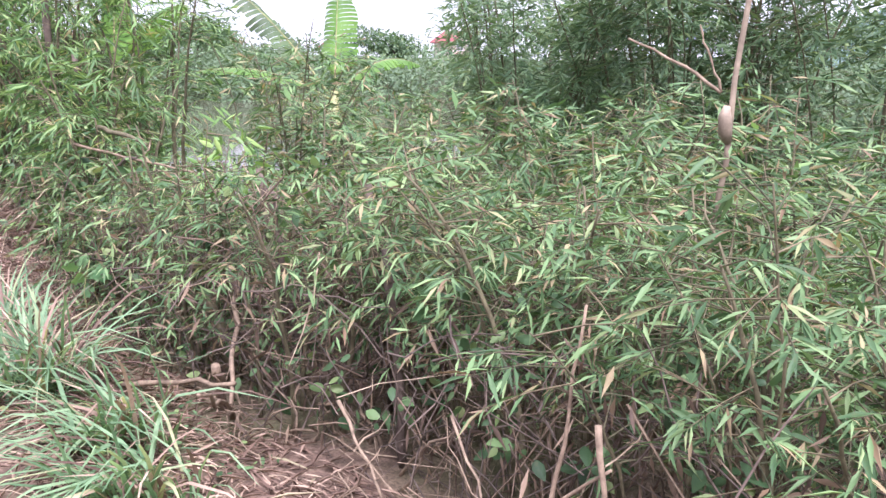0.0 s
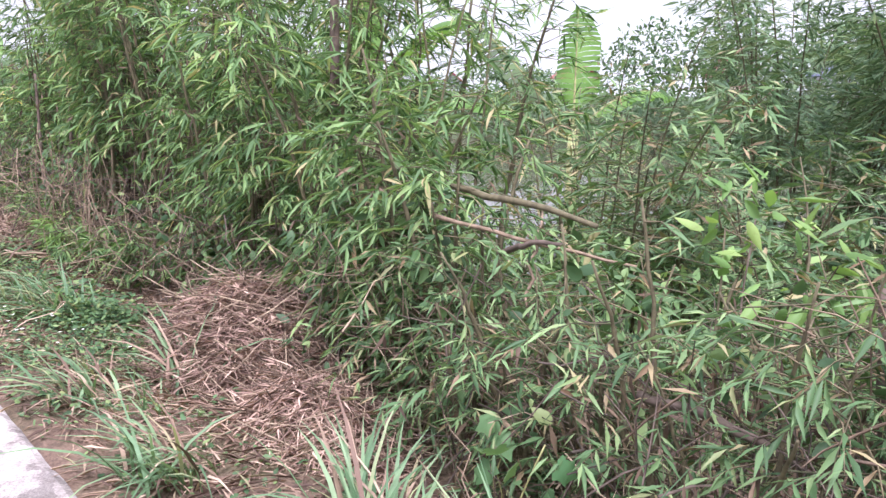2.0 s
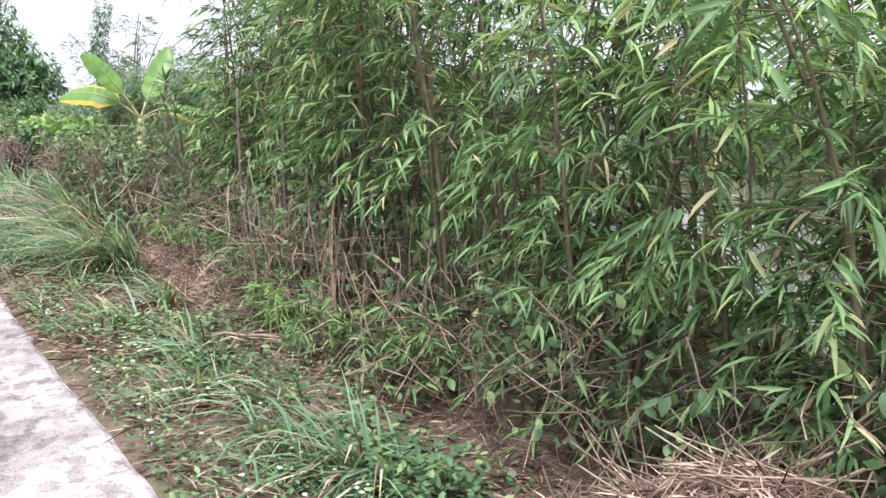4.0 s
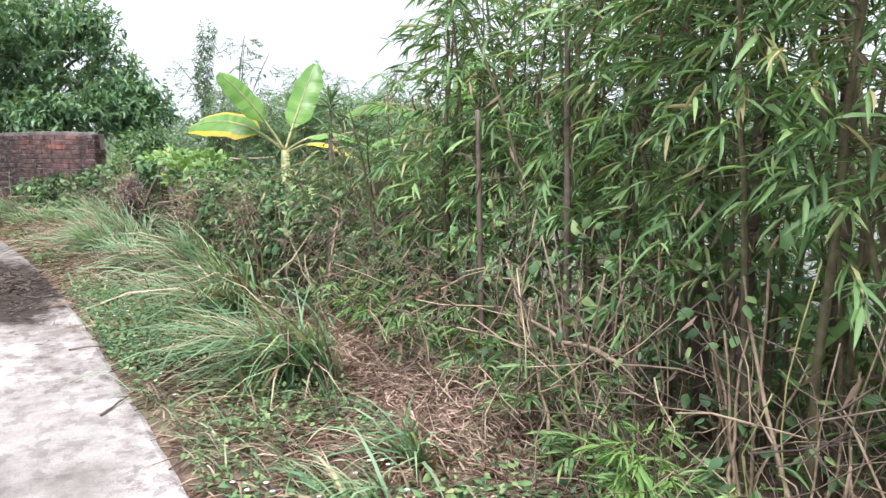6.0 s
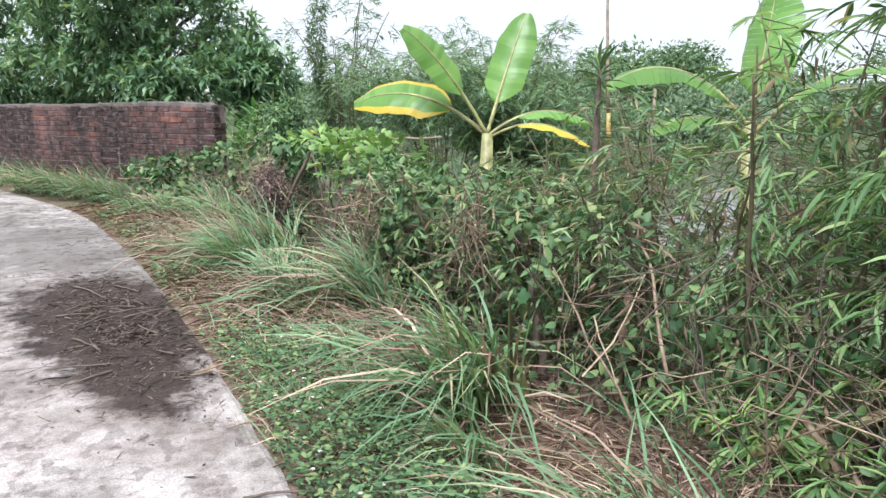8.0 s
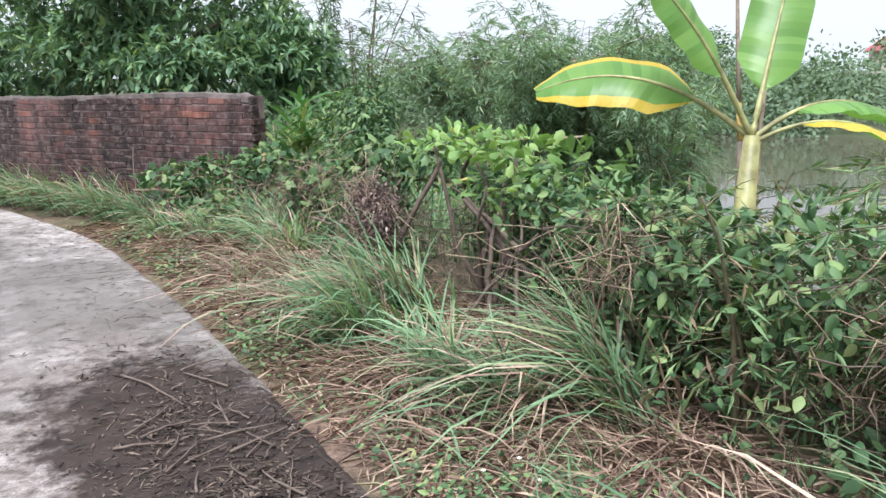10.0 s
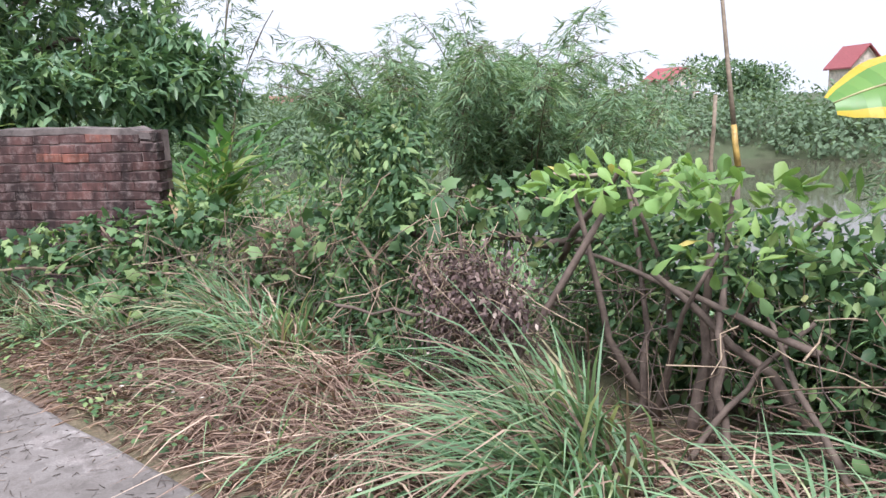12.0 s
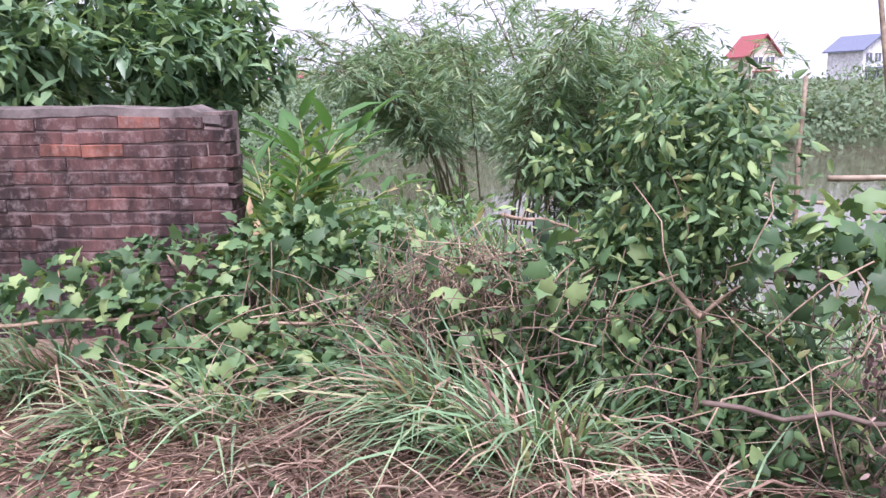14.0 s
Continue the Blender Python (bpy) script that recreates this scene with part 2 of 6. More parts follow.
    bumped(n, l, p, mid.outputs["Fac"], 0.35, 0.006)
    return m


def brick_material():
    m, n, l, p = nodes_of("old_red_brick")
    oi = n.new("ShaderNodeObjectInfo")
    r = ramp(n, [(0.0, (0.095, 0.054, 0.053)), (0.55, (0.15, 0.076, 0.071)), (0.95, (0.19, 0.09, 0.08)), (0.995, (0.31, 0.125, 0.09))])
    l.new(oi.outputs["Random"], r.inputs["Fac"])
    a, b = noise_node(n, l, 16, 7, 0.75), noise_node(n, l, 2.2, 6, 0.7, (2.6, 2.6, 0.7))
    grime = ramp(n, [(0.38, (0.2, 0.2, 0.21)), (0.66, (1.15, 1.1, 1.06))])
    l.new(b.outputs["Fac"], grime.inputs["Fac"])
    col = mixed(n, l, 1.0, r.outputs["Color"], grime.outputs["Color"], "MULTIPLY")
    run = noise_node(n, l, 0.9, 3, 0.5, (1.4, 1.4, 0.35))
    soot = ramp(n, [(0.4, (0.3, 0.3, 0.31)), (0.56, (1.0, 1.0, 1.0))])
    l.new(run.outputs["Fac"], soot.inputs["Fac"])
    col = mixed(n, l, 1.0, col, soot.outputs["Color"], "MULTIPLY")
    pale = ramp(n, [(0.5, (0, 0, 0)), (0.7, (0.55, 0.55, 0.55))])
    l.new(a.outputs["Fac"], pale.inputs["Fac"])
    l.new(mixed(n, l, pale.outputs["Color"], col, (0.33, 0.26, 0.245)), p.inputs["Base Color"])
    p.inputs["Roughness"].default_value = 0.9
    bumped(n, l, p, a.outputs["Fac"], 0.5, 0.006)
    return m


def mortar_material(name="wall_mortar", light=(0.29, 0.22, 0.205), dark=(0.09, 0.062, 0.058)):
    m, n, l, p = nodes_of(name)
    a = noise_node(n, l, 6, 6, 0.7)
    r = ramp(n, [(0.35, dark), (0.65, light)])
    l.new(a.outputs["Fac"], r.inputs["Fac"])
    l.new(r.outputs["Color"], p.inputs["Base Color"])
    p.inputs["Roughness"].default_value = 0.95
    bumped(n, l, p, a.outputs["Fac"], 0.6, 0.01)
    return m


def water_material():
    m, n, l, p = nodes_of("pond_water")
    a = noise_node(n, l, 1.2, 3, 0.5)
    p.inputs["Base Color"].default_value = (0.09, 0.085, 0.06, 1)
    p.inputs["Roughness"].default_value = 0.06
    p.inputs["IOR"].default_value = 1.33
    bumped(n, l, p, a.outputs["Fac"], 0.06, 0.05)
    return m


def plain_material(name, color, rough=0.7, scale=3.0, amount=0.25):
    m, n, l, p = nodes_of(name)
    a = noise_node(n, l, scale, 5, 0.65)
    lo, hi = [c * (1 - amount) for c in color], [min(1, c * (1 + amount)) for c in color]
    r = ramp(n, [(0.35, lo), (0.65, hi)])
    l.new(a.outputs["Fac"], r.inputs["Fac"])
    l.new(r.outputs["Color"], p.inputs["Base Color"])
    p.inputs["Roughness"].default_value = rough
    return m


SOIL, CONCRETE, BRICK, MORTAR, WATER = soil_material(), concrete_material(), brick_material(), mortar_material(), water_material()
CAP = mortar_material("wall_cap_mortar", (0.2, 0.165, 0.155), (0.06, 0.05, 0.047))
PLASTER_CREAM, PLASTER_WHITE, PLASTER_BLUE = plain_material("cream_plaster", (0.62, 0.54, 0.46)), plain_material("white_plaster", (0.66, 0.66, 0.7)), plain_material("blue_plaster", (0.5, 0.55, 0.72))
ROOF_RED, ROOF_GREY = plain_material("red_roof_tile", (0.29, 0.075, 0.08), 0.6, 8), plain_material("grey_roof_sheet", (0.13, 0.15, 0.22), 0.5, 8)
WINDOW_DARK = plain_material("dark_window_glass", (0.12, 0.13, 0.16), 0.15)
# blue of the distance haze is mixed into the hill's green
HAZED_HILL = plain_material("haze_tinted_hill", (0.115, 0.18, 0.18), 1.0, 0.02, 0.18)

# ---- geometry helpers ----
rng = np.random.default_rng(11)


def unit(a):
    return a / np.maximum(np.linalg.norm(a, axis=-1, keepdims=True), 1e-9)


def joined(geos):
    vs, fs, k = [], [], 0
    for v, f in geos:
        if len(v):
            vs.append(v), fs.append(f + k)
            k += len(v)
    return (np.concatenate(vs), np.concatenate(fs)) if vs else (np.zeros((0, 3)), np.zeros((0, 3), int))


def mesh_of(name, geo, materials, smooth=True, slots=None):
    v, f = np.asarray(geo[0], float), np.asarray(geo[1], int)
    me = bpy.data.meshes.new(name)
    me.vertices.add(len(v)), me.loops.add(f.size), me.polygons.add(len(f))
    me.vertices.foreach_set("co", v.ravel())
    me.loops.foreach_set("vertex_index", f.ravel().astype(np.int32))
    me.polygons.foreach_set("loop_start", np.arange(0, f.size, 3, dtype=np.int32))
    if slots is not None:
        me.polygons.foreach_set("material_index", np.asarray(slots, np.int32))
    me.polygons.foreach_set("use_smooth", np.full(len(f), smooth))
    for m in materials if isinstance(materials, (list, tuple)) else [materials]:
        me.materials.append(m)
    me.update(calc_edges=True)
    me.validate()
    return me


def thing(name, at, label, category, group="", kind=""):
    ob = new(name)
    ob.location, ob.empty_display_size = at, 0.2
    return tagged(ob, label, category, group, kind)


def part(name, geo, material, parent, label="", kind="", smooth=True, slots=None):
    off, o = Vector(), parent
    while o:
        off, o = off + o.location, o.parent
    ob = new(name, mesh_of(name, (np.asarray(geo[0]) - np.array(off), geo[1]), material, smooth, slots))
    ob.parent = parent
    return tagged(ob, label, "", "", kind)


def mesh_thing(name, geo, material, label, category, group="", kind="", smooth=True):
    v = np.asarray(geo[0])
    base = np.array([v[:, 0].mean(), v[:, 1].mean(), v[:, 2].min()])
    ob = new(name, mesh_of(name, (v - base, geo[1]), material, smooth))
    ob.location = base
    return tagged(ob, label, category, group, kind)


def tubes(pts, rad, sides=4, caps=True):
    """Many tapered tubes at once: pts (m, k, 3), rad (m, k)."""
    pts, rad = np.asarray(pts, float), np.asarray(rad, float)
    m, k, _ = pts.shape
    d = unit(np.gradient(pts, axis=1))
    ref = np.where(np.abs(d[..., 2:]) > 0.9, [1.0, 0, 0], [0, 0, 1.0])
    a = unit(np.cross(d, ref))
    b = np.cross(d, a)
    th = np.arange(sides) * 2 * np.pi / sides
    ring = pts[:, :, None] + rad[:, :, None, None] * (np.cos(th)[:, None] * a[:, :, None] + np.sin(th)[:, None] * b[:, :, None])
    v = np.concatenate([ring.reshape(m, -1, 3), pts[:, :1], pts[:, -1:]], 1)
    f = []
    for i in range(k - 1):
        for j in range(sides):
            p, q = i * sides + j, i * sides + (j + 1) % sides
            f += [(p, q, q + sides), (p, q + sides, p + sides)]
    for j in range(sides if caps else 0):
        f += [((j + 1) % sides, j, k * sides), ((k - 1) * sides + j, (k - 1) * sides + (j + 1) % sides, k * sides + 1)]
    f = np.array(f)
    n = v.shape[1]
    return v.reshape(-1, 3), (f[None] + (np.arange(m) * n)[:, None, None]).reshape(-1, 3)


def tube(pts, rad, sides=7):
    pts = np.asarray(pts, float)
    rad = np.full(len(pts), rad, float) if np.isscalar(rad) else np.asarray(rad, float)
    return tubes(pts[None], rad[None], sides)


def fan(ring, mid, drop=0.15):
    """A leaf outline as a fan round a point of its midrib; x along the leaf, y across, z down towards tip and margins."""
    v = np.array([(mid, 0, 0.03)] + [(x, y, -drop * x * x - 0.12 * abs(y)) for x, y in ring])
    n = len(ring)
    return v, np.array([(0, 1 + i, 1 + (i + 1) % n) for i in range(n)])


SLIM = (np.array([(0, 0, 0), (0.3, -0.5, 0.02), (0.3, 0, -0.03), (0.3, 0.5, 0.02), (0.68, -0.36, -0.06), (0.68, 0, -0.1), (0.68, 0.36, -0.06), (1, 0, -0.24)]),
        np.array([(0, 1, 2), (0, 2, 3), (1, 4, 5), (1, 5, 2), (2, 5, 6), (2, 6, 3), (4, 7, 5), (5, 7, 6)]))
FAR = (np.array([(0, 0, 0), (0.4, -0.5, 0), (0.4, 0, -0.04), (0.4, 0.5, 0), (1, 0, -0.18)]), np.array([(0, 1, 2), (0, 2, 3), (1, 4, 2), (2, 4, 3)]))
TINY = (np.array([(0, 0, 0), (0.45, -0.5, 0), (0.45, 0.5, -0.05), (1, 0, -0.15)]), np.array([(0, 1, 2), (1, 3, 2)]))
OVATE = fan([(0, 0), (0.12, -0.3), (0.35, -0.48), (0.65, -0.36), (0.87, -0.15), (1, 0), (0.87, 0.15), (0.65, 0.36), (0.35, 0.48), (0.12, 0.3)], 0.4)
ROUND = fan([(0, 0), (0.3, -0.46), (0.75, -0.3), (1, 0), (0.75, 0.3), (0.3, 0.46)], 0.4)
OBOVATE = fan([(0, 0), (0.25, -0.14), (0.55, -0.4), (0.8, -0.46), (0.95, -0.2), (1, 0), (0.95, 0.2), (0.8, 0.46), (0.55, 0.4), (0.25, 0.14)], 0.6)
LOBED = fan([(0.05, 0), (-0.1, -0.22), (0.02, -0.47), (0.2, -0.38), (0.36, -0.4), (0.6, -0.46), (0.66, -0.25), (0.8, -0.14), (1, 0), (0.8, 0.14), (0.66, 0.25), (0.6, 0.46), (0.36, 0.4), (0.2, 0.38), (0.02, 0.47), (-0.1, 0.22)], 0.32, 0.3)


def leaves(p, d, up, length, width, shape=SLIM):
    """Many leaves at once, from base points, directions and rough normals."""
    p, d = np.asarray(p, float), unit(np.asarray(d, float))
    n = len(p)
    if not n:
        return np.zeros((0, 3)), np.zeros((0, 3), int)
    s = unit(np.cross(d, up))
    u = np.cross(s, d)
    t, f = shape
    length, width = np.broadcast_to(length, n)[:, None, None], np.broadcast_to(width, n)[:, None, None]
    v = p[:, None] + length * (t[None, :, :1] * d[:, None] + t[None, :, 2:] * u[:, None]) + width * t[None, :, 1:2] * s[:, None]
    return v.reshape(-1, 3), (f[None] + (np.arange(n) * len(t))[:, None, None]).reshape(-1, 3)


def blades(p, heading, lean, length, width, droop, k=5):
    """Grass blades: rise from p, lean towards heading (radians), and bend over."""
    n = len(p)
    h = np.stack([np.cos(heading), np.sin(heading), np.zeros(n)], 1)
    s = np.linspace(0, 1, k)[None, :, None]
    lean, length, droop = [np.broadcast_to(a, n)[:, None, None] for a in (lean, length, droop)]
    mid = np.asarray(p)[:, None] + length * (h[:, None] * (np.sin(lean) * s + 0.5 * droop * s ** 2) + np.array([0, 0, 1.0]) * (np.cos(lean) * s - 0.6 * droop * s ** 2.4))
    side = np.stack([-h[:, 1], h[:, 0], np.zeros(n)], 1)[:, None]
    twist = rng.normal(0, 0.35, (n, 1, 1))
    side = unit(side + twist * np.array([0, 0, 1.0]))
    w = np.broadcast_to(width, n)[:, None, None] * np.array([0.7, 1.0, 0.85, 0.55, 0.06])[None, :, None]
    v = np.stack([mid - side * w / 2, mid + side * w / 2], 2).reshape(n, 2 * k, 3)
    f = []
    for i in range(k - 1):
        a = 2 * i
        f += [(a, a + 1, a + 3), (a, a + 3, a + 2)]
    f = np.array(f)
    return v.reshape(-1, 3), (f[None] + (np.arange(n) * 2 * k)[:, None, None]).reshape(-1, 3)


def box_geo(lo, hi):
    (a, b, c), (d, e, f) = lo, hi
    v = np.array([(a, b, c), (d, b, c), (d, e, c), (a, e, c), (a, b, f), (d, b, f), (d, e, f), (a, e, f)], float)
    q = [(0, 3, 2, 1), (4, 5, 6, 7), (0, 1, 5, 4), (1, 2, 6, 5), (2, 3, 7, 6), (3, 0, 4, 7)]
    return v, np.array([t for w, x, y, z in q for t in ((w, x, y), (w, y, z))])


# ---- plan: path edge, hedge line, ground ----
EDGE_Y = [-40, -6, 0, 2.5, 4.6, 5.8, 7.5, 8.8, 10.4, 12, 13, 14.5, 15.8, 17, 18.2, 19.1, 21.8, 26, 40]
EDGE_X = [1.6, 0.78, 0.62, 0.53, 0.42, 0.31, 0.1, -0.1, -0.29, -0.5, -0.65, -0.92, -1.18, -1.48, -1.8, -2.2, -3.5, -6.0, -16.0]
HEDGE_Y = [-6, 0.5, 2, 4, 6, 8, 10, 11.5, 12.5, 13.8, 15, 16.5, 17.6, 19]
HEDGE_X = [1.95, 1.9, 1.85, 1.75, 1.75, 1.6, 1.45, 1.2, 0.95, 0.65, 0.42, 0.15, 0.0, 0.4]


def edge(y):
    y = np.asarray(y, float)
    return (np.interp(y - 0.5, EDGE_Y, EDGE_X) + np.interp(y, EDGE_Y, EDGE_X) * 2 + np.interp(y + 0.5, EDGE_Y, EDGE_X)) / 4


def hedge(y):
    return np.interp(y, HEDGE_Y, HEDGE_X)


def lump(x, y, s, seed=0.0):
    """Cheap smooth unevenness, about -1 to 1."""
    return (np.sin(x * 1.7 * s + y * 2.3 * s + seed) + np.sin(x * 3.1 * s - y * 1.9 * s + 2 * seed) + np.sin(y * 4.3 * s + x * 0.7 * s + 3 * seed)) / 3


def ground(x, y):
    x, y = np.asarray(x, float), np.asarray(y, float)
    d = x - edge(y)
    foot = np.interp(y, [7, 10, 14, 17], [-0.2, -0.1, -0.06, -0.04])
    start = np.interp(y, [17.5, 20.5, 24], [2.1, 4.4, 7.5])
    z = np.where(d < 0.12, -0.035, -0.035 + (foot + 0.035) * np.clip((d - 0.12) / 1.1, 0, 1))
    fall = np.clip((d - start) / 4.4, 0, 1)
    z = z + (-1.25 - foot) * fall * fall * (3 - 2 * fall)
    far = np.clip((np.hypot((x - 1) * 1.1, (y - 12) * 0.85) - 23.0) / 5.0, 0, 1)
    bank = 0.5 + 0.4 * np.clip((np.hypot(x, y) - 26) / 60, 0, 1)
    z = np.where(d > start, z * (1 - far) + bank * far, z)
    z = z + np.where(d > 0.1, 0.02, 0.004) * lump(x, y, 2.0) * (np.hypot(x, y) < 40)
    return z

# ---- large structure ----
def grid_geo(xs, ys, zf):
    gx, gy = np.meshgrid(xs, ys)
    v = np.stack([gx, gy, zf(gx, gy)], -1).reshape(-1, 3)
    nx, ny = len(xs), len(ys)
    i = (np.arange(ny - 1)[:, None] * nx + np.arange(nx - 1)).ravel()
    return v, np.concatenate([np.stack([i, i + 1, i + nx + 1], 1), np.stack([i, i + nx + 1, i + nx], 1)])


gxs = np.concatenate([[-3000, -900, -300, -100, -40, -20, -10], np.arange(-6, 7, 0.14), np.arange(7, 40, 1.0), [45, 60, 100, 300, 900, 3000]])
gys = np.concatenate([[-3000, -900, -300, -100, -40, -20, -10], np.arange(-5, 24, 0.14), np.arange(24, 50, 1.0), [60, 100, 300, 900, 3000]])
tagged(new("ground", mesh_of("ground", grid_geo(gxs, gys, ground), SOIL)), "brown soil strewn with straw and dry leaves", "ground", kind="structure")

# concrete path, cast in bays with thin joints, rough broken edge
def slab_geo(y0, y1):
    ys = np.arange(y0, y1 + 0.001, 0.06)
    ys[-1] = y1
    chip = 0.006 * lump(ys, ys * 0.7, 2.5) + 0.004 * lump(ys, ys, 23.0, 1.0) - 0.025 * np.clip(lump(ys, ys * 1.3, 4.1, 2.0) - 0.62, 0, 1)
    right, n = edge(ys) + chip, len(ys)
    left = edge(ys) - 2.9
    off = np.array([(-0.03, 0.0), (-0.006, -0.012), (0.0, -0.035), (-0.004, -0.14)])
    rows = [np.stack([left, ys, np.full(n, -0.14)], 1), np.stack([left, ys, np.zeros(n)], 1)]
    rows += [np.stack([right * (1 - f) + left * f, ys, np.zeros(n)], 1) for f in (0.7, 0.4, 0.15)]
    rows += [np.stack([right + a + (0.006 * lump(ys, ys, 23.0, a) if a else 0), ys, np.full(n, b)], 1) for a, b in off]
    v = np.stack(rows, 1)
    k = v.shape[1]
    i = (np.arange(n - 1)[:, None] * k + np.arange(k - 1)).ravel()
    f = np.concatenate([np.stack([i, i + 1, i + k + 1], 1), np.stack([i, i + k + 1, i + k], 1)])
    caps = [(0, j, j + 1) for j in range(1, k - 1)] + [((n - 1) * k, (n - 1) * k + j + 1, (n - 1) * k + j) for j in range(1, k - 1)]
    return v.reshape(-1, 3), np.concatenate([f, np.array(caps)])


path = thing("path", (0, 0, -0.05), "pale grey concrete footpath with dark stained patches", "path", kind="structure")
joints = [-12, -6, -2.2, 1.6, 5.6, 9.35, 13.1, 16.9, 20.8, 25, 30]
for y0, y1 in zip(joints[:-1], joints[1:]):
    part("slab", slab_geo(y0 + 0.004, y1 - 0.004), CONCRETE, path, smooth=False)

# pond
tagged(new("water", mesh_of("water", (np.array([(1.0, -60, -0.72), (70, -60, -0.72), (70, 70, -0.72), (1.0, 70, -0.72)], float), np.array([(0, 1, 2), (0, 2, 3)])), WATER)),
       "still pale pond water reflecting the white sky", "pond", kind="structure")


# far wooded hill, distance haze painted into its colour
def hill_geo():
    a = np.radians(np.linspace(-4, 24, 57))
    prof = 4 + 62 * np.clip((22.5 - np.degrees(a)) / 15, 0, 1) ** 0.8 + 2.2 * np.sin(a * 90) + 1.2 * np.sin(a * 210)
    v = []
    for r, s in ((430, 0.0), (470, 0.55), (520, 1.0), (600, 0.0)):
        v.append(np.stack([r * np.cos(a), r * np.sin(a), prof * s - 2], 1))
    v = np.stack(v, 1)
    n, k = v.shape[:2]
    i = (np.arange(n - 1)[:, None] * k + np.arange(k - 1)).ravel()
    return v.reshape(-1, 3), np.concatenate([np.stack([i, i + 1, i + k + 1], 1), np.stack([i, i + k + 1, i + k], 1)])


tagged(new("backdrop", mesh_of("backdrop", hill_geo(), HAZED_HILL)), "far wooded hill behind the houses, painted in hazy blue-green", "hill", kind="structure")

# ---- brick wall ----
WALL_AT, WALL_U = np.array([-0.37, 18.98]), unit(np.array([-0.66, 0.75]))
WALL_N = np.array([WALL_U[1], -WALL_U[0]]) * -1.0
WALL_LEN, WALL_THICK, COURSE = 7.2, 0.22, 0.0695


def wall_point(s, b, z):
    """s along the wall from its broken end, b back from its face."""
    p = WALL_AT + WALL_U * s - WALL_N * b
    return (p[0], p[1], z)


def wall_box(s0, s1, b0, b1, z0, z1):
    v, f = box_geo((s0, b0, z0), (s1, b1, z1))
    return np.array([wall_point(*q) for q in v]), f


def brick_geo():
    bm = bmesh.new()
    bmesh.ops.create_cube(bm, size=1.0)
    for v in bm.verts:
        v.co = Vector((v.co.x * 0.2195, v.co.y * 0.1, v.co.z * 0.0605)) + Vector([random.uniform(-0.004, 0.004) for _ in range(3)])
    bmesh.ops.bevel(bm, geom=list(bm.edges), offset=0.004, segments=1, affect="EDGES")
    me = bpy.data.meshes.new("brick")
    bm.to_mesh(me)
    bm.free()
    me.materials.append(BRICK)
    return me


def build_wall():
    wall = thing("wall_1", (*WALL_AT, -0.1), "old weathered red brick wall with a rough broken end", "wall", kind="structure")
    part("mortar_core", wall_box(0.0, WALL_LEN, 0.0025, WALL_THICK - 0.012, -0.12, 1.135), MORTAR, wall, "pale grey mortar", smooth=False)
    xs = np.linspace(0.01, WALL_LEN, 90)
    top = 1.15 + 0.03 * np.exp(-((xs - 1.1) / 0.8) ** 2) + 0.008 * lump(xs, xs, 3.0) - 0.03 * (xs < 0.12)
    ring = []
    for b, dz in ((-0.006, -0.05), (-0.003, -0.008), (0.05, 0.0), (0.17, 0.002), (WALL_THICK + 0.01, -0.035)):
        w = 0.007 * lump(xs, xs * 0 + b * 9, 7.0)
        ring.append(np.array([wall_point(s, b + q * 0.5, t + dz + q) for s, t, q in zip(xs, top, w)]))
    v = np.stack(ring, 1)
    n, k = v.shape[:2]
    i = (np.arange(n - 1)[:, None] * k + np.arange(k - 1)).ravel()
    caps = np.array([(0, j, j + 1) for j in range(1, k - 1)])
    part("cap", (v.reshape(-1, 3), np.concatenate([np.stack([i, i + 1, i + k + 1], 1), np.stack([i, i + k + 1, i + k], 1), caps])), CAP, wall, "rough dark cement capping", smooth=False)
    turn = math.atan2(WALL_U[1], WALL_U[0])
    shapes = [brick_geo() for _ in range(5)]
    rnd = random.Random(5)
    rest = []
    for c in range(18):
        z = -0.09 + c * COURSE
        s = -0.02 + (0.11 if c % 2 else 0.0) + rnd.uniform(-0.035, 0.02)
        while s < WALL_LEN - 0.2:
            out = rnd.uniform(0.0, 0.008)
            m = Matrix.Translation(wall_point(s + 0.106, 0.048 - out, z + rnd.gauss(0, 0.003))) @ Matrix.Rotation(turn + rnd.gauss(0, 0.006), 4, "Z") @ Matrix.Rotation(rnd.gauss(0, 0.016), 4, "Y")
            me = rnd.choice(shapes)
            if s < 3.6 and z > 0.05:
                b = new("brick", me)
                b.parent, b.matrix_basis = wall, Matrix.Translation(-wall.location) @ m
            else:
                co = np.array([m @ q.co for q in me.vertices])
                f = np.array([(p.vertices[0], p.vertices[j], p.vertices[j + 1]) for p in me.polygons for j in range(1, len(p.vertices) - 1)])
                rest.append((co, f))
            s += 0.2205 + rnd.uniform(-0.003, 0.004)
        if c % 2 and z > 0.05:
            b = new("brick", rnd.choice(shapes))
            m = Matrix.Translation(wall_point(0.03 + rnd.uniform(-0.02, 0.015), 0.05, z)) @ Matrix.Rotation(turn + rnd.gauss(0, 0.03), 4, "Z") @ Matrix.Diagonal((0.5, 1, 1, 1))
            b.parent, b.matrix_basis = wall, Matrix.Translation(-wall.location) @ m
        if z > -0.02:
            b = new("brick", rnd.choice(shapes))
            m = Matrix.Translation(wall_point(0.045 + rnd.uniform(-0.015, 0.02), 0.155, z)) @ Matrix.Rotation(turn + rnd.gauss(0, 0.02), 4, "Z") @ Matrix.Diagonal((0.5, 1, 1, 1))
            b.parent, b.matrix_basis = wall, Matrix.Translation(-wall.location) @ m
    part("far_bricks", joined(rest), BRICK, wall, kind="stuff", smooth=False)


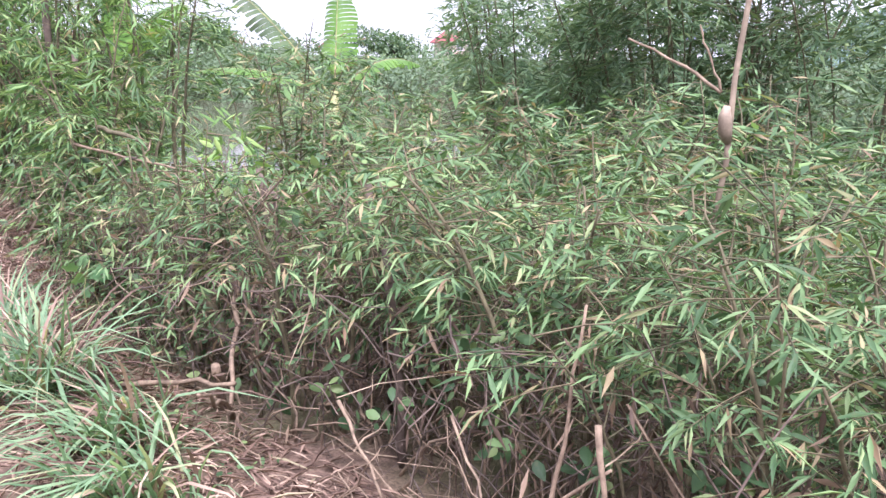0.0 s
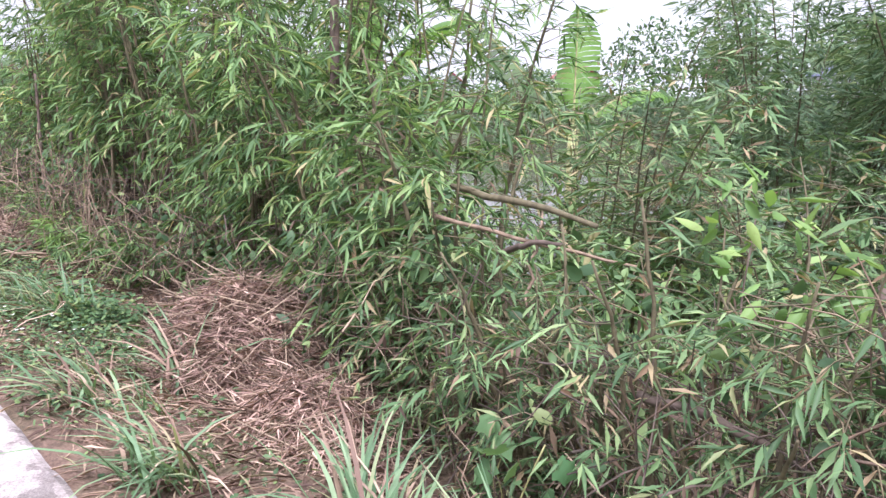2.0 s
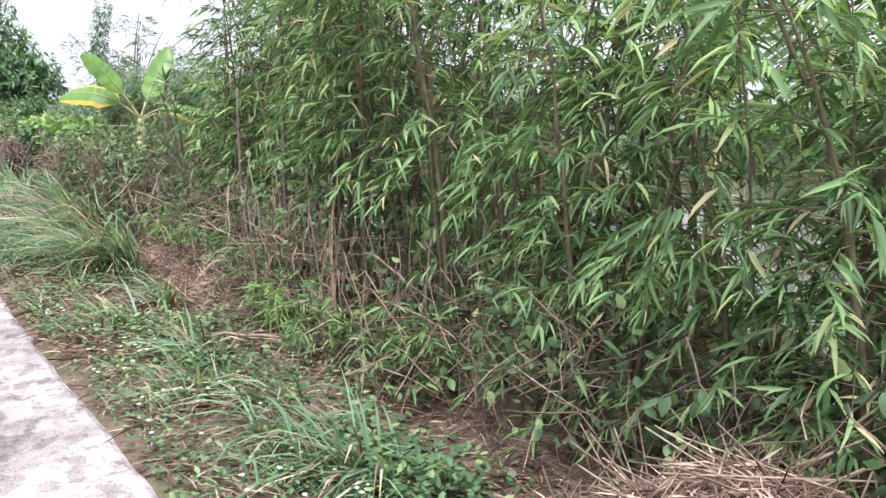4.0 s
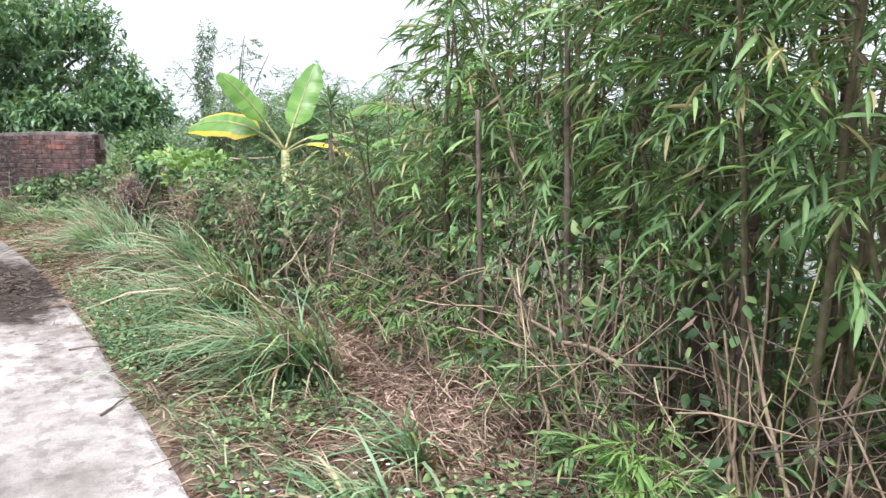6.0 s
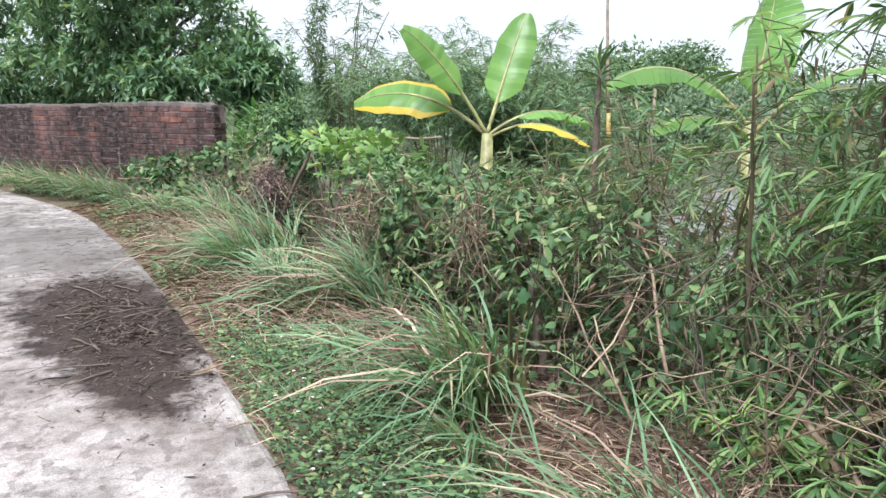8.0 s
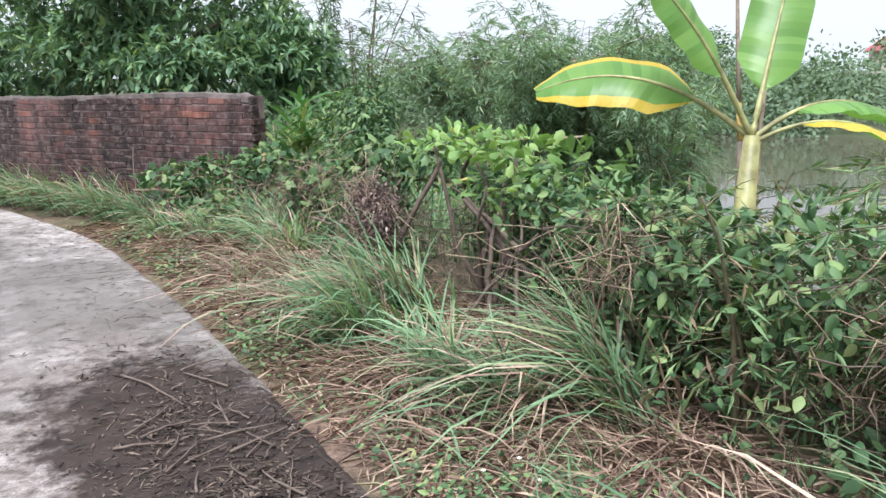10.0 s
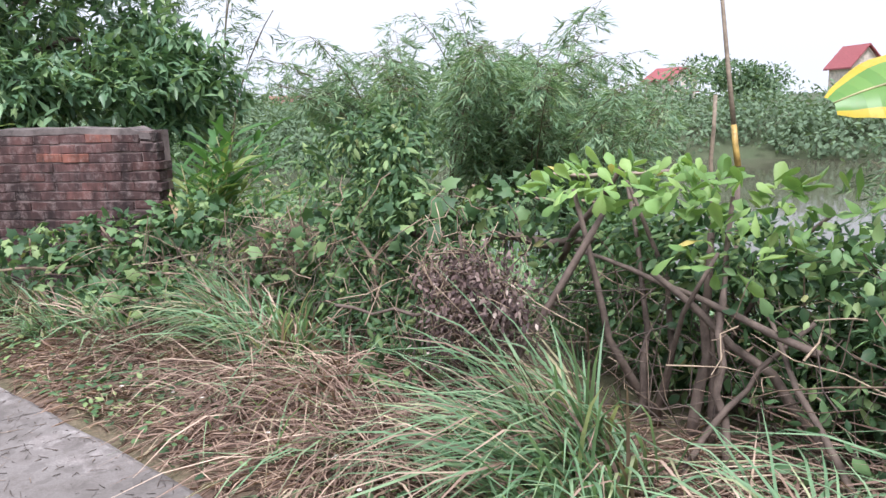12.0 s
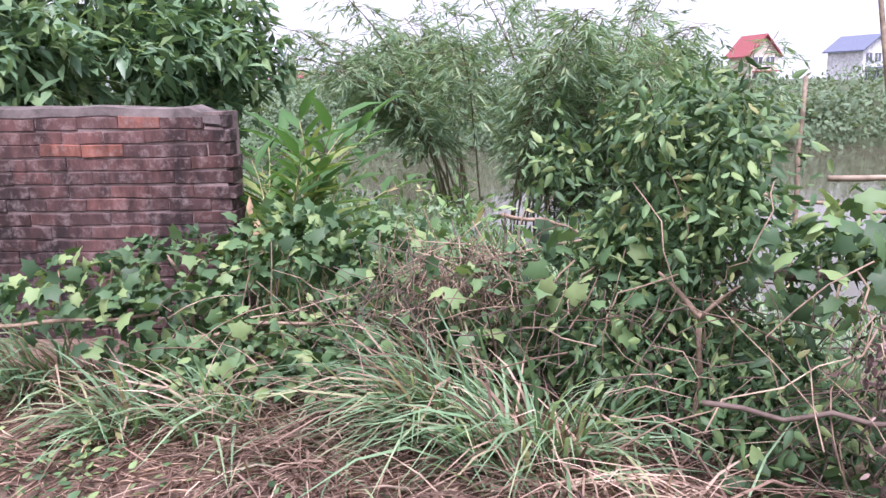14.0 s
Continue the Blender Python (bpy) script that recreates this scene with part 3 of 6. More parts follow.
# ---- plants ----
def curve(a, b, sag, k=6, wobble=0.0):
    """A bent line from a to b, pushed by the vector sag at its middle."""
    a, b, sag = [np.asarray(q, float) for q in (a, b, sag)]
    s = np.linspace(0, 1, k)[:, None]
    return a * (1 - s) + b * s + sag * 4 * s * (1 - s) + rng.normal(0, wobble, (k, 3)) * np.sin(np.pi * s)


def bamboo(x, y, height, culms, twigs_each, spread, leaf=(0.06, 0.128), arch=0.35, group="", label="", low=0.12, per=9, material=None, radius=(0.006, 0.014), twig=(0.18, 0.45), shape=SLIM, hang=0.35, category="bamboo", name="bamboo_clump", wide=0.125, bare=0.0, fall=0.35, dead=0):
    """A clump of bamboo: thin jointed culms, side twigs, and fans of slim leaves."""
    z0 = float(ground(x, y))
    ob = thing(name, (x, y, z0), label, category, group)
    tb, td, tl = [], [], []
    for c in range(culms):
        a, r = rng.uniform(0, 2 * np.pi), spread * math.sqrt(rng.uniform())
        bx, by = x + 0.55 * r * math.cos(a), y + r * math.sin(a)
        h = height * rng.uniform(0.72, 1.08)
        out = arch * h * rng.uniform(0.3, 1.0)
        lean = np.array([math.cos(a), math.sin(a), 0]) * out + np.append(rng.normal(0, 0.06 * h, 2), 0)
        t = np.linspace(0, 1, 13)[:, None]
        pts = np.array([bx, by, float(ground(bx, by)) - 0.03]) + t * np.array([0, 0, h]) + lean * t ** 2 - np.array([0, 0, 0.35 * out]) * t ** 4 + rng.normal(0, 0.006, (13, 3)) * np.sin(np.pi * t)
        r0 = rng.uniform(*radius)
        rad = r0 * (1 - 0.75 * t[:, 0]) * np.where(np.arange(13) % 2, 1.0, 1.14)
        part("culm", tube(pts, rad, 6), CULM_GREEN, ob)
        u = np.sort(rng.uniform(low + bare * rng.uniform(), 1.0, twigs_each))
        q = np.stack([np.interp(u, t[:, 0], pts[:, i]) for i in range(3)], 1)
        az = rng.uniform(0, 2 * np.pi, twigs_each)
        el = rng.uniform(-0.15, 0.7, twigs_each)
        tb.append(q), tl.append(rng.uniform(*twig, twigs_each) * (1.15 - 0.4 * u))
        td.append(np.stack([np.cos(az) * np.cos(el), np.sin(az) * np.cos(el), np.sin(el)], 1))
    tb, td, tl = np.concatenate(tb), np.concatenate(td), np.concatenate(tl)
    s = np.linspace(0, 1, 3)[None, :, None]
    pts = tb[:, None] + td[:, None] * tl[:, None, None] * s - np.array([0, 0, 1.0]) * hang * tl[:, None, None] * s ** 2
    part("twigwork", tubes(pts, np.array([0.0028, 0.002, 0.0009])[None] * np.ones((len(tb), 1)), 3, False), CULM_GREEN, ob, kind="stuff")
    m = len(tb)
    u = np.clip(np.repeat([1.0, 0.78, 0.55], [per - 2 * (per // 3), per // 3, per // 3])[None] + rng.normal(0, 0.03, (m, per)), 0.1, 1.0)
    base = tb[:, None] + td[:, None] * (tl[:, None] * u)[..., None] - np.array([0, 0, 1.0]) * (hang * tl[:, None] * u ** 2)[..., None]
    across = unit(np.cross(td, [0, 0, 1.0]) + rng.normal(0, 0.25, (m, 3)))[:, None]
    dirs = unit(0.8 * td[:, None] + across * rng.uniform(-1.1, 1.1, (m, per, 1)) + rng.normal(0, 0.25, (m, per, 3)) + np.array([0, 0, -fall]))
    ups = np.array([0, 0, 1.0]) + rng.normal(0, 0.45, (m, per, 3))
    ln = rng.uniform(*leaf, (m, per)).ravel()
    part("crown", leaves(base.reshape(-1, 3), dirs.reshape(-1, 3), ups.reshape(-1, 3), ln, ln * wide * rng.uniform(0.8, 1.2, ln.size), shape), material or BAMBOO_LEAF, ob, kind="stuff")
    if dead:
        q = np.stack([x + rng.normal(0, 0.6 * spread, dead), y + rng.normal(0, spread, dead), z0 + height * rng.uniform(0.02, 0.62, dead)], 1)
        ln = rng.uniform(0.05, 0.12, dead)
        part("dead_foliage", leaves(q, rng.normal(0, 0.5, (dead, 3)) + np.array([0, 0, -0.8]), rng.normal(0, 1, (dead, 3)), ln, ln * 0.14, FAR), WITHERED, ob, "dry brown leaves caught between the culms", "stuff")
    return ob


def grass_clump(x, y, n, length, spread=0.09, heading=None, dry=0.0, width=0.011, label="", group="grass clumps beside the path", lean=(0.1, 0.75), droop=(0.2, 0.9)):
    """A tussock of long arching blades; heading: the way that it is laid over."""
    p = np.stack([x + rng.normal(0, spread, n), y + rng.normal(0, spread, n)], 1)
    p = np.column_stack([p, ground(p[:, 0], p[:, 1]) - 0.02])
    az = rng.uniform(0, 2 * np.pi, n) if heading is None else np.radians(heading) + rng.normal(0, 1.15 if dry else 0.8, n)
    ln = length * rng.uniform(0.45, 1.1, n)
    v, f = blades(p, az, rng.uniform(*lean, n), ln, width * rng.uniform(0.6, 1.2, n), rng.uniform(*droop, n))
    ob = thing("grass_clump", (x, y, float(ground(x, y))), label or ("tussock of dead straw-coloured grass laid over" if dry else "tussock of long arching blue-green grass blades"), "grass", group)
    k, share = len(f) // n, int(n * (0.12 if dry else 0.77))
    part("green_tuft", (v[: share * 10], f[: share * k]), GRASS_BLADE, ob, "long green blades", "stuff")
    part("dry_tuft", (v[share * 10:], f[share * k:] - share * 10), DRY_GRASS, ob, "dry straw-coloured blades", "stuff")
    return ob


def stick(a, b, r, sag=(0, 0, 0), material=None, label="dry brown fallen stick among the weeds", name="stick", category="stick", cut=False, sides=6, group="", taper=0.55, wobble=0.012):
    pts = curve(a, b, sag, 8, wobble)
    rad = r * np.linspace(1, taper, 8) * rng.uniform(0.9, 1.12, 8)
    g = tube(pts, rad, sides)
    if not cut:
        return mesh_thing(name, g, material or TWIG, label, category, group)
    ob = thing(name, pts[0], label, category, group)
    part("stem", g, material or BARK, ob)
    d = unit(pts[-1] - pts[-2])
    part("cut_end", tube([pts[-1] - d * 0.003, pts[-1] + d * 0.006], rad[-1] * 1.02, sides), CUT_WOOD, ob, "pale freshly cut end")
    return ob


def leaf_mass(c, r, n, size, shape, wide, up=0.6, shell=0.5, ragged=0.25, down=0.25):
    """Leaves through a lumpy cushion, thickest towards its outside."""
    d = unit(rng.normal(0, 1, (n, 3)))
    k = rng.uniform(shell, 1.0, n) ** 0.6 * (1 + ragged * lump(d[:, 0] * 2 + c[0], d[:, 1] * 2 + d[:, 2] * 3 + c[1], 1.6))
    p = np.asarray(c) + d * k[:, None] * np.asarray(r)
    ld = unit(d * 0.7 + rng.normal(0, 0.6, (n, 3)) + np.array([0, 0, -down]))
    nn = unit(d * 0.5 + np.array([0, 0, up]) + rng.normal(0, 0.4, (n, 3)))
    ln = rng.uniform(size[0], size[1], n)
    return leaves(p, ld, nn, ln, ln * wide, shape)


def above_ground(geo, clear=-0.02):
    """Lifts whatever lies under the ground on to it."""
    v, f = geo
    g = ground(v[:, 0], v[:, 1]) + clear
    return np.column_stack([v[:, :2], np.maximum(v[:, 2], g)]), f


def shrub(name, c, cushions, stems, material, label, category="shrub", size=(0.06, 0.1), shape=OVATE, wide=0.6, bark=None, group="", stem_r=0.012, down=0.25, up=0.6, shell=0.5, ragged=0.25, singly=False):
    x, y = c
    ob = thing(name, (x, y, float(ground(x, y))), label, category, group)
    for q in cushions[:stems]:
        a = np.array([x + rng.normal(0, 0.08), y + rng.normal(0, 0.12), float(ground(x, y)) - 0.04])
        b = np.asarray(q[0], float)
        r = stem_r * rng.uniform(0.8, 1.3)
        part("stem", tube(curve(a, b, rng.normal(0, 0.06, 3), 7, 0.015), np.linspace(r, r * 0.4, 7), 6), bark or BARK, ob)
    g = joined([leaf_mass(q[0], q[1], q[2], size, shape, wide, down=down, up=up, shell=shell, ragged=ragged) for q in cushions])
    v, f = above_ground(g)
    if singly:
        nv, nf = len(shape[0]), len(shape[1])
        for i in range(len(v) // nv):
            part("leaf", (v[i * nv:(i + 1) * nv], f[i * nf:(i + 1) * nf] - i * nv), material, ob)
        return ob
    part("crown", (v, f), material, ob, kind="stuff")
    return ob


def banana_leaf(base, tip, width, arch, ob, material=None, torn=0.0, yellow=False, roll=0.0, petiole=0.18):
    """One banana leaf: ribbed midrib and a wavy blade, slit where torn."""
    base, tip = np.asarray(base, float), np.asarray(tip, float)
    k = 25
    pts = curve(base, tip, np.array([0, 0, arch]), k)
    ln = np.linalg.norm(tip - base)
    d = unit(np.gradient(pts, axis=0))
    side = unit(np.cross(d, [0, 0, 1.0]))
    upv = np.cross(side, d)
    cr, sr = math.cos(roll), math.sin(roll)
    s_, u_ = side * cr + upv * sr, upv * cr - side * sr
    t = np.linspace(0, 1, k)
    w = width / 2 * np.clip((t - petiole) / 0.12, 0, 1) ** 0.6 * np.clip((1.02 - t) / 0.3, 0, 1) ** 0.55
    r = 0.014 * (1.1 - t) * min(1.0, ln)
    leaf = part("leaf", joined([tube(pts, r + 0.0015, 6)]), STEM_GREEN, ob, "pale green midrib and stalk")
    vs, fs, slot, n = [], [], [], 0
    for sgn in (-1, 1):
        i0 = int(petiole * k)
        while i0 < k - 1:
            i1 = k - 1 if not torn else min(k - 1, i0 + int(rng.integers(1, 3 if torn > 0.5 else 7)))
            hang = rng.uniform(0.1, 0.8) * torn
            gap = 0.3 * torn
            for i in range(i0, i1):
                for e in (0, 1):
                    j = i + e
                    narrow = (1 - gap if (torn and ((i == i0 and e == 0) or (i == i1 - 1 and e == 1))) else 1.0)
                    for q in (0.0, 0.35, 0.7, 1.0):
                        shift = (0.5 - e) * gap * q * (ln / k) if torn else 0.0
                        lift = 0.12 * w[j] * q - (0.34 + hang) * w[j] * q * q + 0.006 * math.sin(j * 1.3 + sgn) * q * (1 if torn < 0.5 else 0.3)
                        vs.append(pts[j] + sgn * s_[j] * w[j] * q * (0.97 if narrow < 1 else 1) + u_[j] * lift + d[j] * (shift + 0.25 * w[j] * q))
                for q in range(3):
                    a, b = n + q, n + 4 + q
                    fs += [(a, a + 1, b + 1), (a, b + 1, b)]
                    slot += [1 if yellow and ((sgn == yellow and q >= 1) or (yellow == 2 and q >= 2)) else 0] * 2
                n += 8
            i0 = i1
    part("blade", (np.array(vs), np.array(fs)), [material or BANANA_LEAF, BANANA_YELLOW], leaf, "wavy leaf blade", slots=slot)


def banana_plant(x, y, top, leaf_list, label, r=0.06):
    z0 = float(ground(x, y))
    ob = thing("banana_plant", (x, y, z0), label, "banana plant")
    part("stem", tube([(x, y, z0 - 0.05), (x + 0.01, y, z0 + 0.4), (*top[:2], top[2])], [r * 1.25, r, r * 0.6], 10), STEM_GREEN, ob, "yellow-green sheathed stem")
    for kw in leaf_list:
        banana_leaf(ob=ob, **kw)
    return ob


def scatter(n, y0, y1, d0, d1):
    """Points on the ground at a distance right of the path's edge."""
    y = rng.uniform(y0, y1, n)
    x = edge(y) + rng.uniform(d0, d1, n)
    return np.column_stack([x, y, ground(x, y)])


def house(x, y, width, depth, wall_h, roof_h, wall_m, roof_m, label, face=200.0, windows=3, floors=2, base=0.5):
    """A far village house: storeys with window openings, gable roof, porch roof."""
    ob = thing("house", (x, y, base), label, "house", "village houses across the pond")
    c, s = math.cos(radians(face)), math.sin(radians(face))

    def place(g):
        v, f = g
        return np.column_stack([x + v[:, 0] * c - v[:, 1] * s, y + v[:, 0] * s + v[:, 1] * c, base + v[:, 2]]), f

    hw, hd = width / 2, depth / 2
    v = np.array([(-hd, -hw, 0), (hd, -hw, 0), (hd, hw, 0), (-hd, hw, 0), (-hd, -hw, wall_h), (hd, -hw, wall_h), (hd, hw, wall_h), (-hd, hw, wall_h), (-hd, 0, wall_h + roof_h * 0.95), (hd, 0, wall_h + roof_h * 0.95)], float)
    q = [(0, 1, 5, 4), (1, 2, 6, 5), (2, 3, 7, 6), (3, 0, 4, 7)]
    f = [t for a, b, e, g in q for t in ((a, b, e), (a, e, g))] + [(5, 6, 9), (7, 4, 8)]
    part("wall", place((v, np.array(f))), wall_m, ob, smooth=False)
    o, th = 0.45, 0.18
    for sg in (-1, 1):
        rv = [(-hd - o, sg * (hw + o), wall_h - roof_h * o / hw), (hd + o, sg * (hw + o), wall_h - roof_h * o / hw), (hd + o, 0, wall_h + roof_h), (-hd - o, 0, wall_h + roof_h)]
        rv = np.array(rv + [(a, b, z + th) for a, b, z in rv])
        rf = [(0, 1, 2, 3), (4, 5, 6, 7), (0, 1, 5, 4), (1, 2, 6, 5), (2, 3, 7, 6), (3, 0, 4, 7)]
        part("roof", place((rv, np.array([t for a, b, e, g in rf for t in ((a, b, e), (a, e, g))]))), roof_m, ob, smooth=False)
    step = wall_h / floors
    for fl in range(floors):
        for i in range(windows):
            yy = (i - (windows - 1) / 2) * width / (windows + 0.3)
            z0 = fl * step + step * 0.28
            win = part("window", place(joined([box_geo((hd - 0.02, yy + a, z0 + b), (hd + 0.07, yy + a2, z0 + b2)) for a, b, a2, b2 in ((-0.65, -0.08, 0.65, 0.0), (-0.65, step * 0.5, 0.65, step * 0.5 + 0.1), (-0.65, 0, -0.55, step * 0.5), (0.55, 0, 0.65, step * 0.5), (-0.04, 0, 0.04, step * 0.5))])), PLASTER_WHITE, ob, smooth=False)
            part("pane", place(box_geo((hd - 0.01, yy - 0.55, z0), (hd + 0.03, yy + 0.55, z0 + step * 0.5))), WINDOW_DARK, win, smooth=False)
    part("porch_roof", place(box_geo((hd, -hw * 0.8, step * 0.92), (hd + 1.3, hw * 0.8, step * 0.92 + 0.15))), roof_m, ob, smooth=False)
    return ob

# ---- hedge along the path: bamboo ----
BAMBOO_LOW = "low bushy green bamboo hedge cut back beside the path"
BAMBOO_TALL = "tall leafy green bamboo clump with thin brown culms"
for y in np.arange(-1.4, 4.75, 0.36):
    h = 1.22 + 0.1 * math.sin(y * 2.1) - 0.28 * math.exp(-((y - 4.0) / 0.6) ** 2)
    bamboo(hedge(y) + rng.normal(0, 0.08), y, h, 8, 15, 0.34, label=BAMBOO_LOW, group="bamboo hedge beside the path", low=0.5 if y < 2.8 else 0.2, per=9, leaf=(0.04, 0.105), hang=0.16 if y < 2.8 else 0.35, material=HEDGE_LEAF, fall=0.5, dead=260, wide=0.14, shape=FAR)
for y in np.arange(-0.2, 3.5, 0.5):
    bamboo(hedge(y) + 0.7 + rng.normal(0, 0.08), y, 1.3, 6, 19, 0.4, label=BAMBOO_LOW, group="bamboo hedge beside the path", low=0.2, shape=FAR, material=HEDGE_LEAF, dead=150)
for y in np.arange(4.8, 11.3, 0.42):
    h = np.interp(y, [4.8, 5.4, 6.2, 7.0, 9.9, 10.6, 11.3], [1.35, 2.0, 2.3, 2.8, 2.8, 2.55, 2.1])
    bamboo(hedge(y) + 0.18 + rng.normal(0, 0.08), y, h + (0.2 if y > 7.5 else 0), 6, 40, 0.34, label=BAMBOO_TALL, group="bamboo hedge beside the path", arch=0.22, low=0.3 if 7.7 < y < 9.2 else 0.1, bare=0.12 if y < 8 else 0.25, radius=(0.008, 0.018), per=9, leaf=(0.05, 0.15), fall=0.6, dead=160)
for y in np.arange(5.5, 10.6, 0.7):
    bamboo(hedge(y) + 0.95 + rng.normal(0, 0.1), y, 2.8, 4, 34, 0.4, label=BAMBOO_TALL, group="bamboo hedge beside the path", arch=0.2, low=0.5, radius=(0.01, 0.02), shape=FAR)
for y in np.arange(11.45, 14.4, 0.38):
    bamboo(hedge(y) + 0.1 + rng.normal(0, 0.06), y, np.interp(y, [11.4, 11.9, 12.6, 13.2, 14.4], [1.75, 1.45, 1.28, 1.0, 0.9]), 6, 19, 0.3, label="low tangled bamboo hedge mixed with dry grass", group="bamboo hedge beside the path", low=0.1, leaf=(0.04, 0.11), material=HEDGE_LEAF, fall=0.45, dead=200, shape=FAR)
for y in np.arange(11.3, 14.2, 0.55):
    bamboo(hedge(y) + 0.65 + rng.normal(0, 0.06), y, np.interp(y, [11.4, 12.6, 13.2, 14.4], [1.5, 1.4, 1.1, 0.95]), 6, 17, 0.35, label="low tangled bamboo hedge mixed with dry grass", group="bamboo hedge beside the path", low=0.15, material=HEDGE_LEAF, dead=150, shape=FAR)

for y in np.arange(7.4, 11.6, 0.28):
    bamboo(hedge(y) - 0.26 + rng.normal(0, 0.07), y, rng.uniform(0.35, 0.6), 4, 8, 0.16, leaf=(0.05, 0.13), label="young green bamboo shoots at the hedge's foot", group="bamboo shoots at the hedge foot", low=0.3, per=8, radius=(0.003, 0.005), twig=(0.08, 0.18), material=YOUNG_LEAF if rng.uniform() < 0.3 else BAMBOO_LEAF, name="bamboo_shoot")

# stout old culms inside the tall bamboo
for x, y, h, r in ((2.0, 5.92, 2.4, 0.03), (2.1, 5.45, 1.5, 0.022), (1.75, 8.95, 2.8, 0.026), (1.9, 9.25, 2.6, 0.034), (2.0, 8.7, 2.7, 0.034), (1.5, 9.7, 2.5, 0.016), (1.35, 10.25, 1.4, 0.016)):
    z = float(ground(x, y))
    s = thing("old_bamboo", (x, y, z), "stout brown old bamboo culm standing in the hedge", "bamboo", "old culms in the hedge")
    t = np.linspace(0, 1, 15)
    line = np.array([x, y, z - 0.03]) + t[:, None] * np.array([rng.normal(0, 0.05), rng.normal(0, 0.08), h])
    part("culm", tube(line, r * (1 - 0.3 * t) * np.where(np.arange(15) % 2, 1.0, 1.1), 9), BARK, s)
    part("side_shoot", tube(curve(line[11], line[11] + np.array([-0.05, 0.22, 0.06]), (0, 0, 0.05), 6), np.linspace(r * 0.4, r * 0.15, 6), 6), BARK, s)

# cut stumps and pale stems in the low hedge
for a, b, r, m in (((1.72, 3.05, -0.2), (1.62, 3.1, 0.22), 0.034, CULM_GREEN), ((1.9, 2.75, -0.2), (1.82, 2.85, 0.72), 0.02, BARK), ((2.0, 3.0, -0.2), (1.92, 3.1, 0.78), 0.024, BARK), ((1.5, 2.75, -0.2), (1.38, 2.6, 0.1), 0.022, TWIG), ((2.05, 2.3, -0.2), (1.95, 2.35, 0.8), 0.02, BARK),
                   ((0.86, 12.28, -0.1), (0.8, 12.32, 0.42), 0.024, BARK), ((1.0, 11.9, -0.1), (1.03, 11.85, 0.45), 0.022, TWIG), ((1.5, 9.95, -0.15), (1.45, 9.95, 0.4), 0.014, TWIG), ((1.75, 1.9, -0.2), (1.7, 1.95, 0.65), 0.018, BARK)):
    stick(a, b, r, material=m, label="ragged cut-off bamboo stump in the hedge", name="bamboo_stump", category="stump", group="cut bamboo stumps", taper=0.8, wobble=0.008, sides=9)
g = rng.uniform(0, 1, (44, 5))
for u in g:
    y = 0.6 + 3.2 * u[0]
    x = float(edge(y)) + 0.7 + 0.55 * u[1]
    z = float(ground(x, y))
    stick((x, y, z), (x + 0.25 * (u[2] - 0.3), y + 0.9 * (u[3] - 0.5), z + 0.05 + 0.4 * u[4]), 0.0035 + 0.004 * u[1], (0, 0, 0.04), label="thin pale dead branch at the hedge's foot", name="dead_branch", category="branch", group="dead branches at the hedge foot", taper=0.35, wobble=0.025)

# dry leaning and fallen bamboo sticks
for a, b, r, sag in (((1.6, 4.5, 0.78), (2.0, 3.9, 0.66), 0.009, (0, 0, 0)), ((1.75, 4.15, 0.5), (1.95, 4.3, 0.8), 0.007, (0, 0, 0)), ((1.2, 3.15, -0.1), (1.35, 2.4, 0.1), 0.014, (0, 0, 0)),
                     ((1.45, 2.6, -0.15), (1.1, 2.2, 0.2), 0.01, (0, 0, 0.04)), ((1.4, 7.74, -0.12), (1.46, 7.9, 0.32), 0.011, (0, 0, 0)), ((1.35, 7.95, 0.48), (1.5, 7.6, 0.3), 0.006, (0, 0, 0)), ((1.7, 2.95, 0.35), (1.3, 2.35, 0.05), 0.014, (0, 0, 0)),
                     ((0.95, 10.4, 0.0), (1.25, 11.05, 0.32), 0.013, (0, 0, 0)), ((1.15, 10.7, 0.05), (1.1, 10.98, 0.27), 0.02, (0, 0, 0)), ((1.05, 10.4, 0.02), (1.45, 10.9, 0.12), 0.022, (0, 0, 0)), ((0.75, 10.2, -0.05), (1.3, 9.7, 0.03), 0.007, (0, 0, 0.02)),
                     ((1.1, 9.2, -0.1), (1.25, 9.75, 0.5), 0.008, (0.02, 0, 0)), ((1.3, 8.7, -0.1), (1.2, 9.35, 0.2), 0.008, (0, 0, 0.04)), ((1.25, 8.1, -0.1), (1.4, 8.6, 0.75), 0.009, (0, 0.03, 0)), ((1.3, 9.0, 0.35), (1.2, 9.6, 0.42), 0.012, (0, 0, 0)),
                     ((0.85, 11.3, 0.3), (1.2, 12.1, 0.75), 0.008, (0, 0, 0.06)), ((0.55, 12.1, -0.05), (1.1, 11.6, 0.1), 0.01, (0, 0, 0)), ((0.9, 11.5, -0.05), (0.75, 12.0, 0.55), 0.007, (0, 0, 0)), ((1.0, 11.7, 0.55), (0.9, 12.35, 0.15), 0.007, (0, 0, 0.05))):
    stick(a, b, r, sag, label="dry straw-coloured bamboo stick leaning in the hedge", group="dry bamboo sticks")

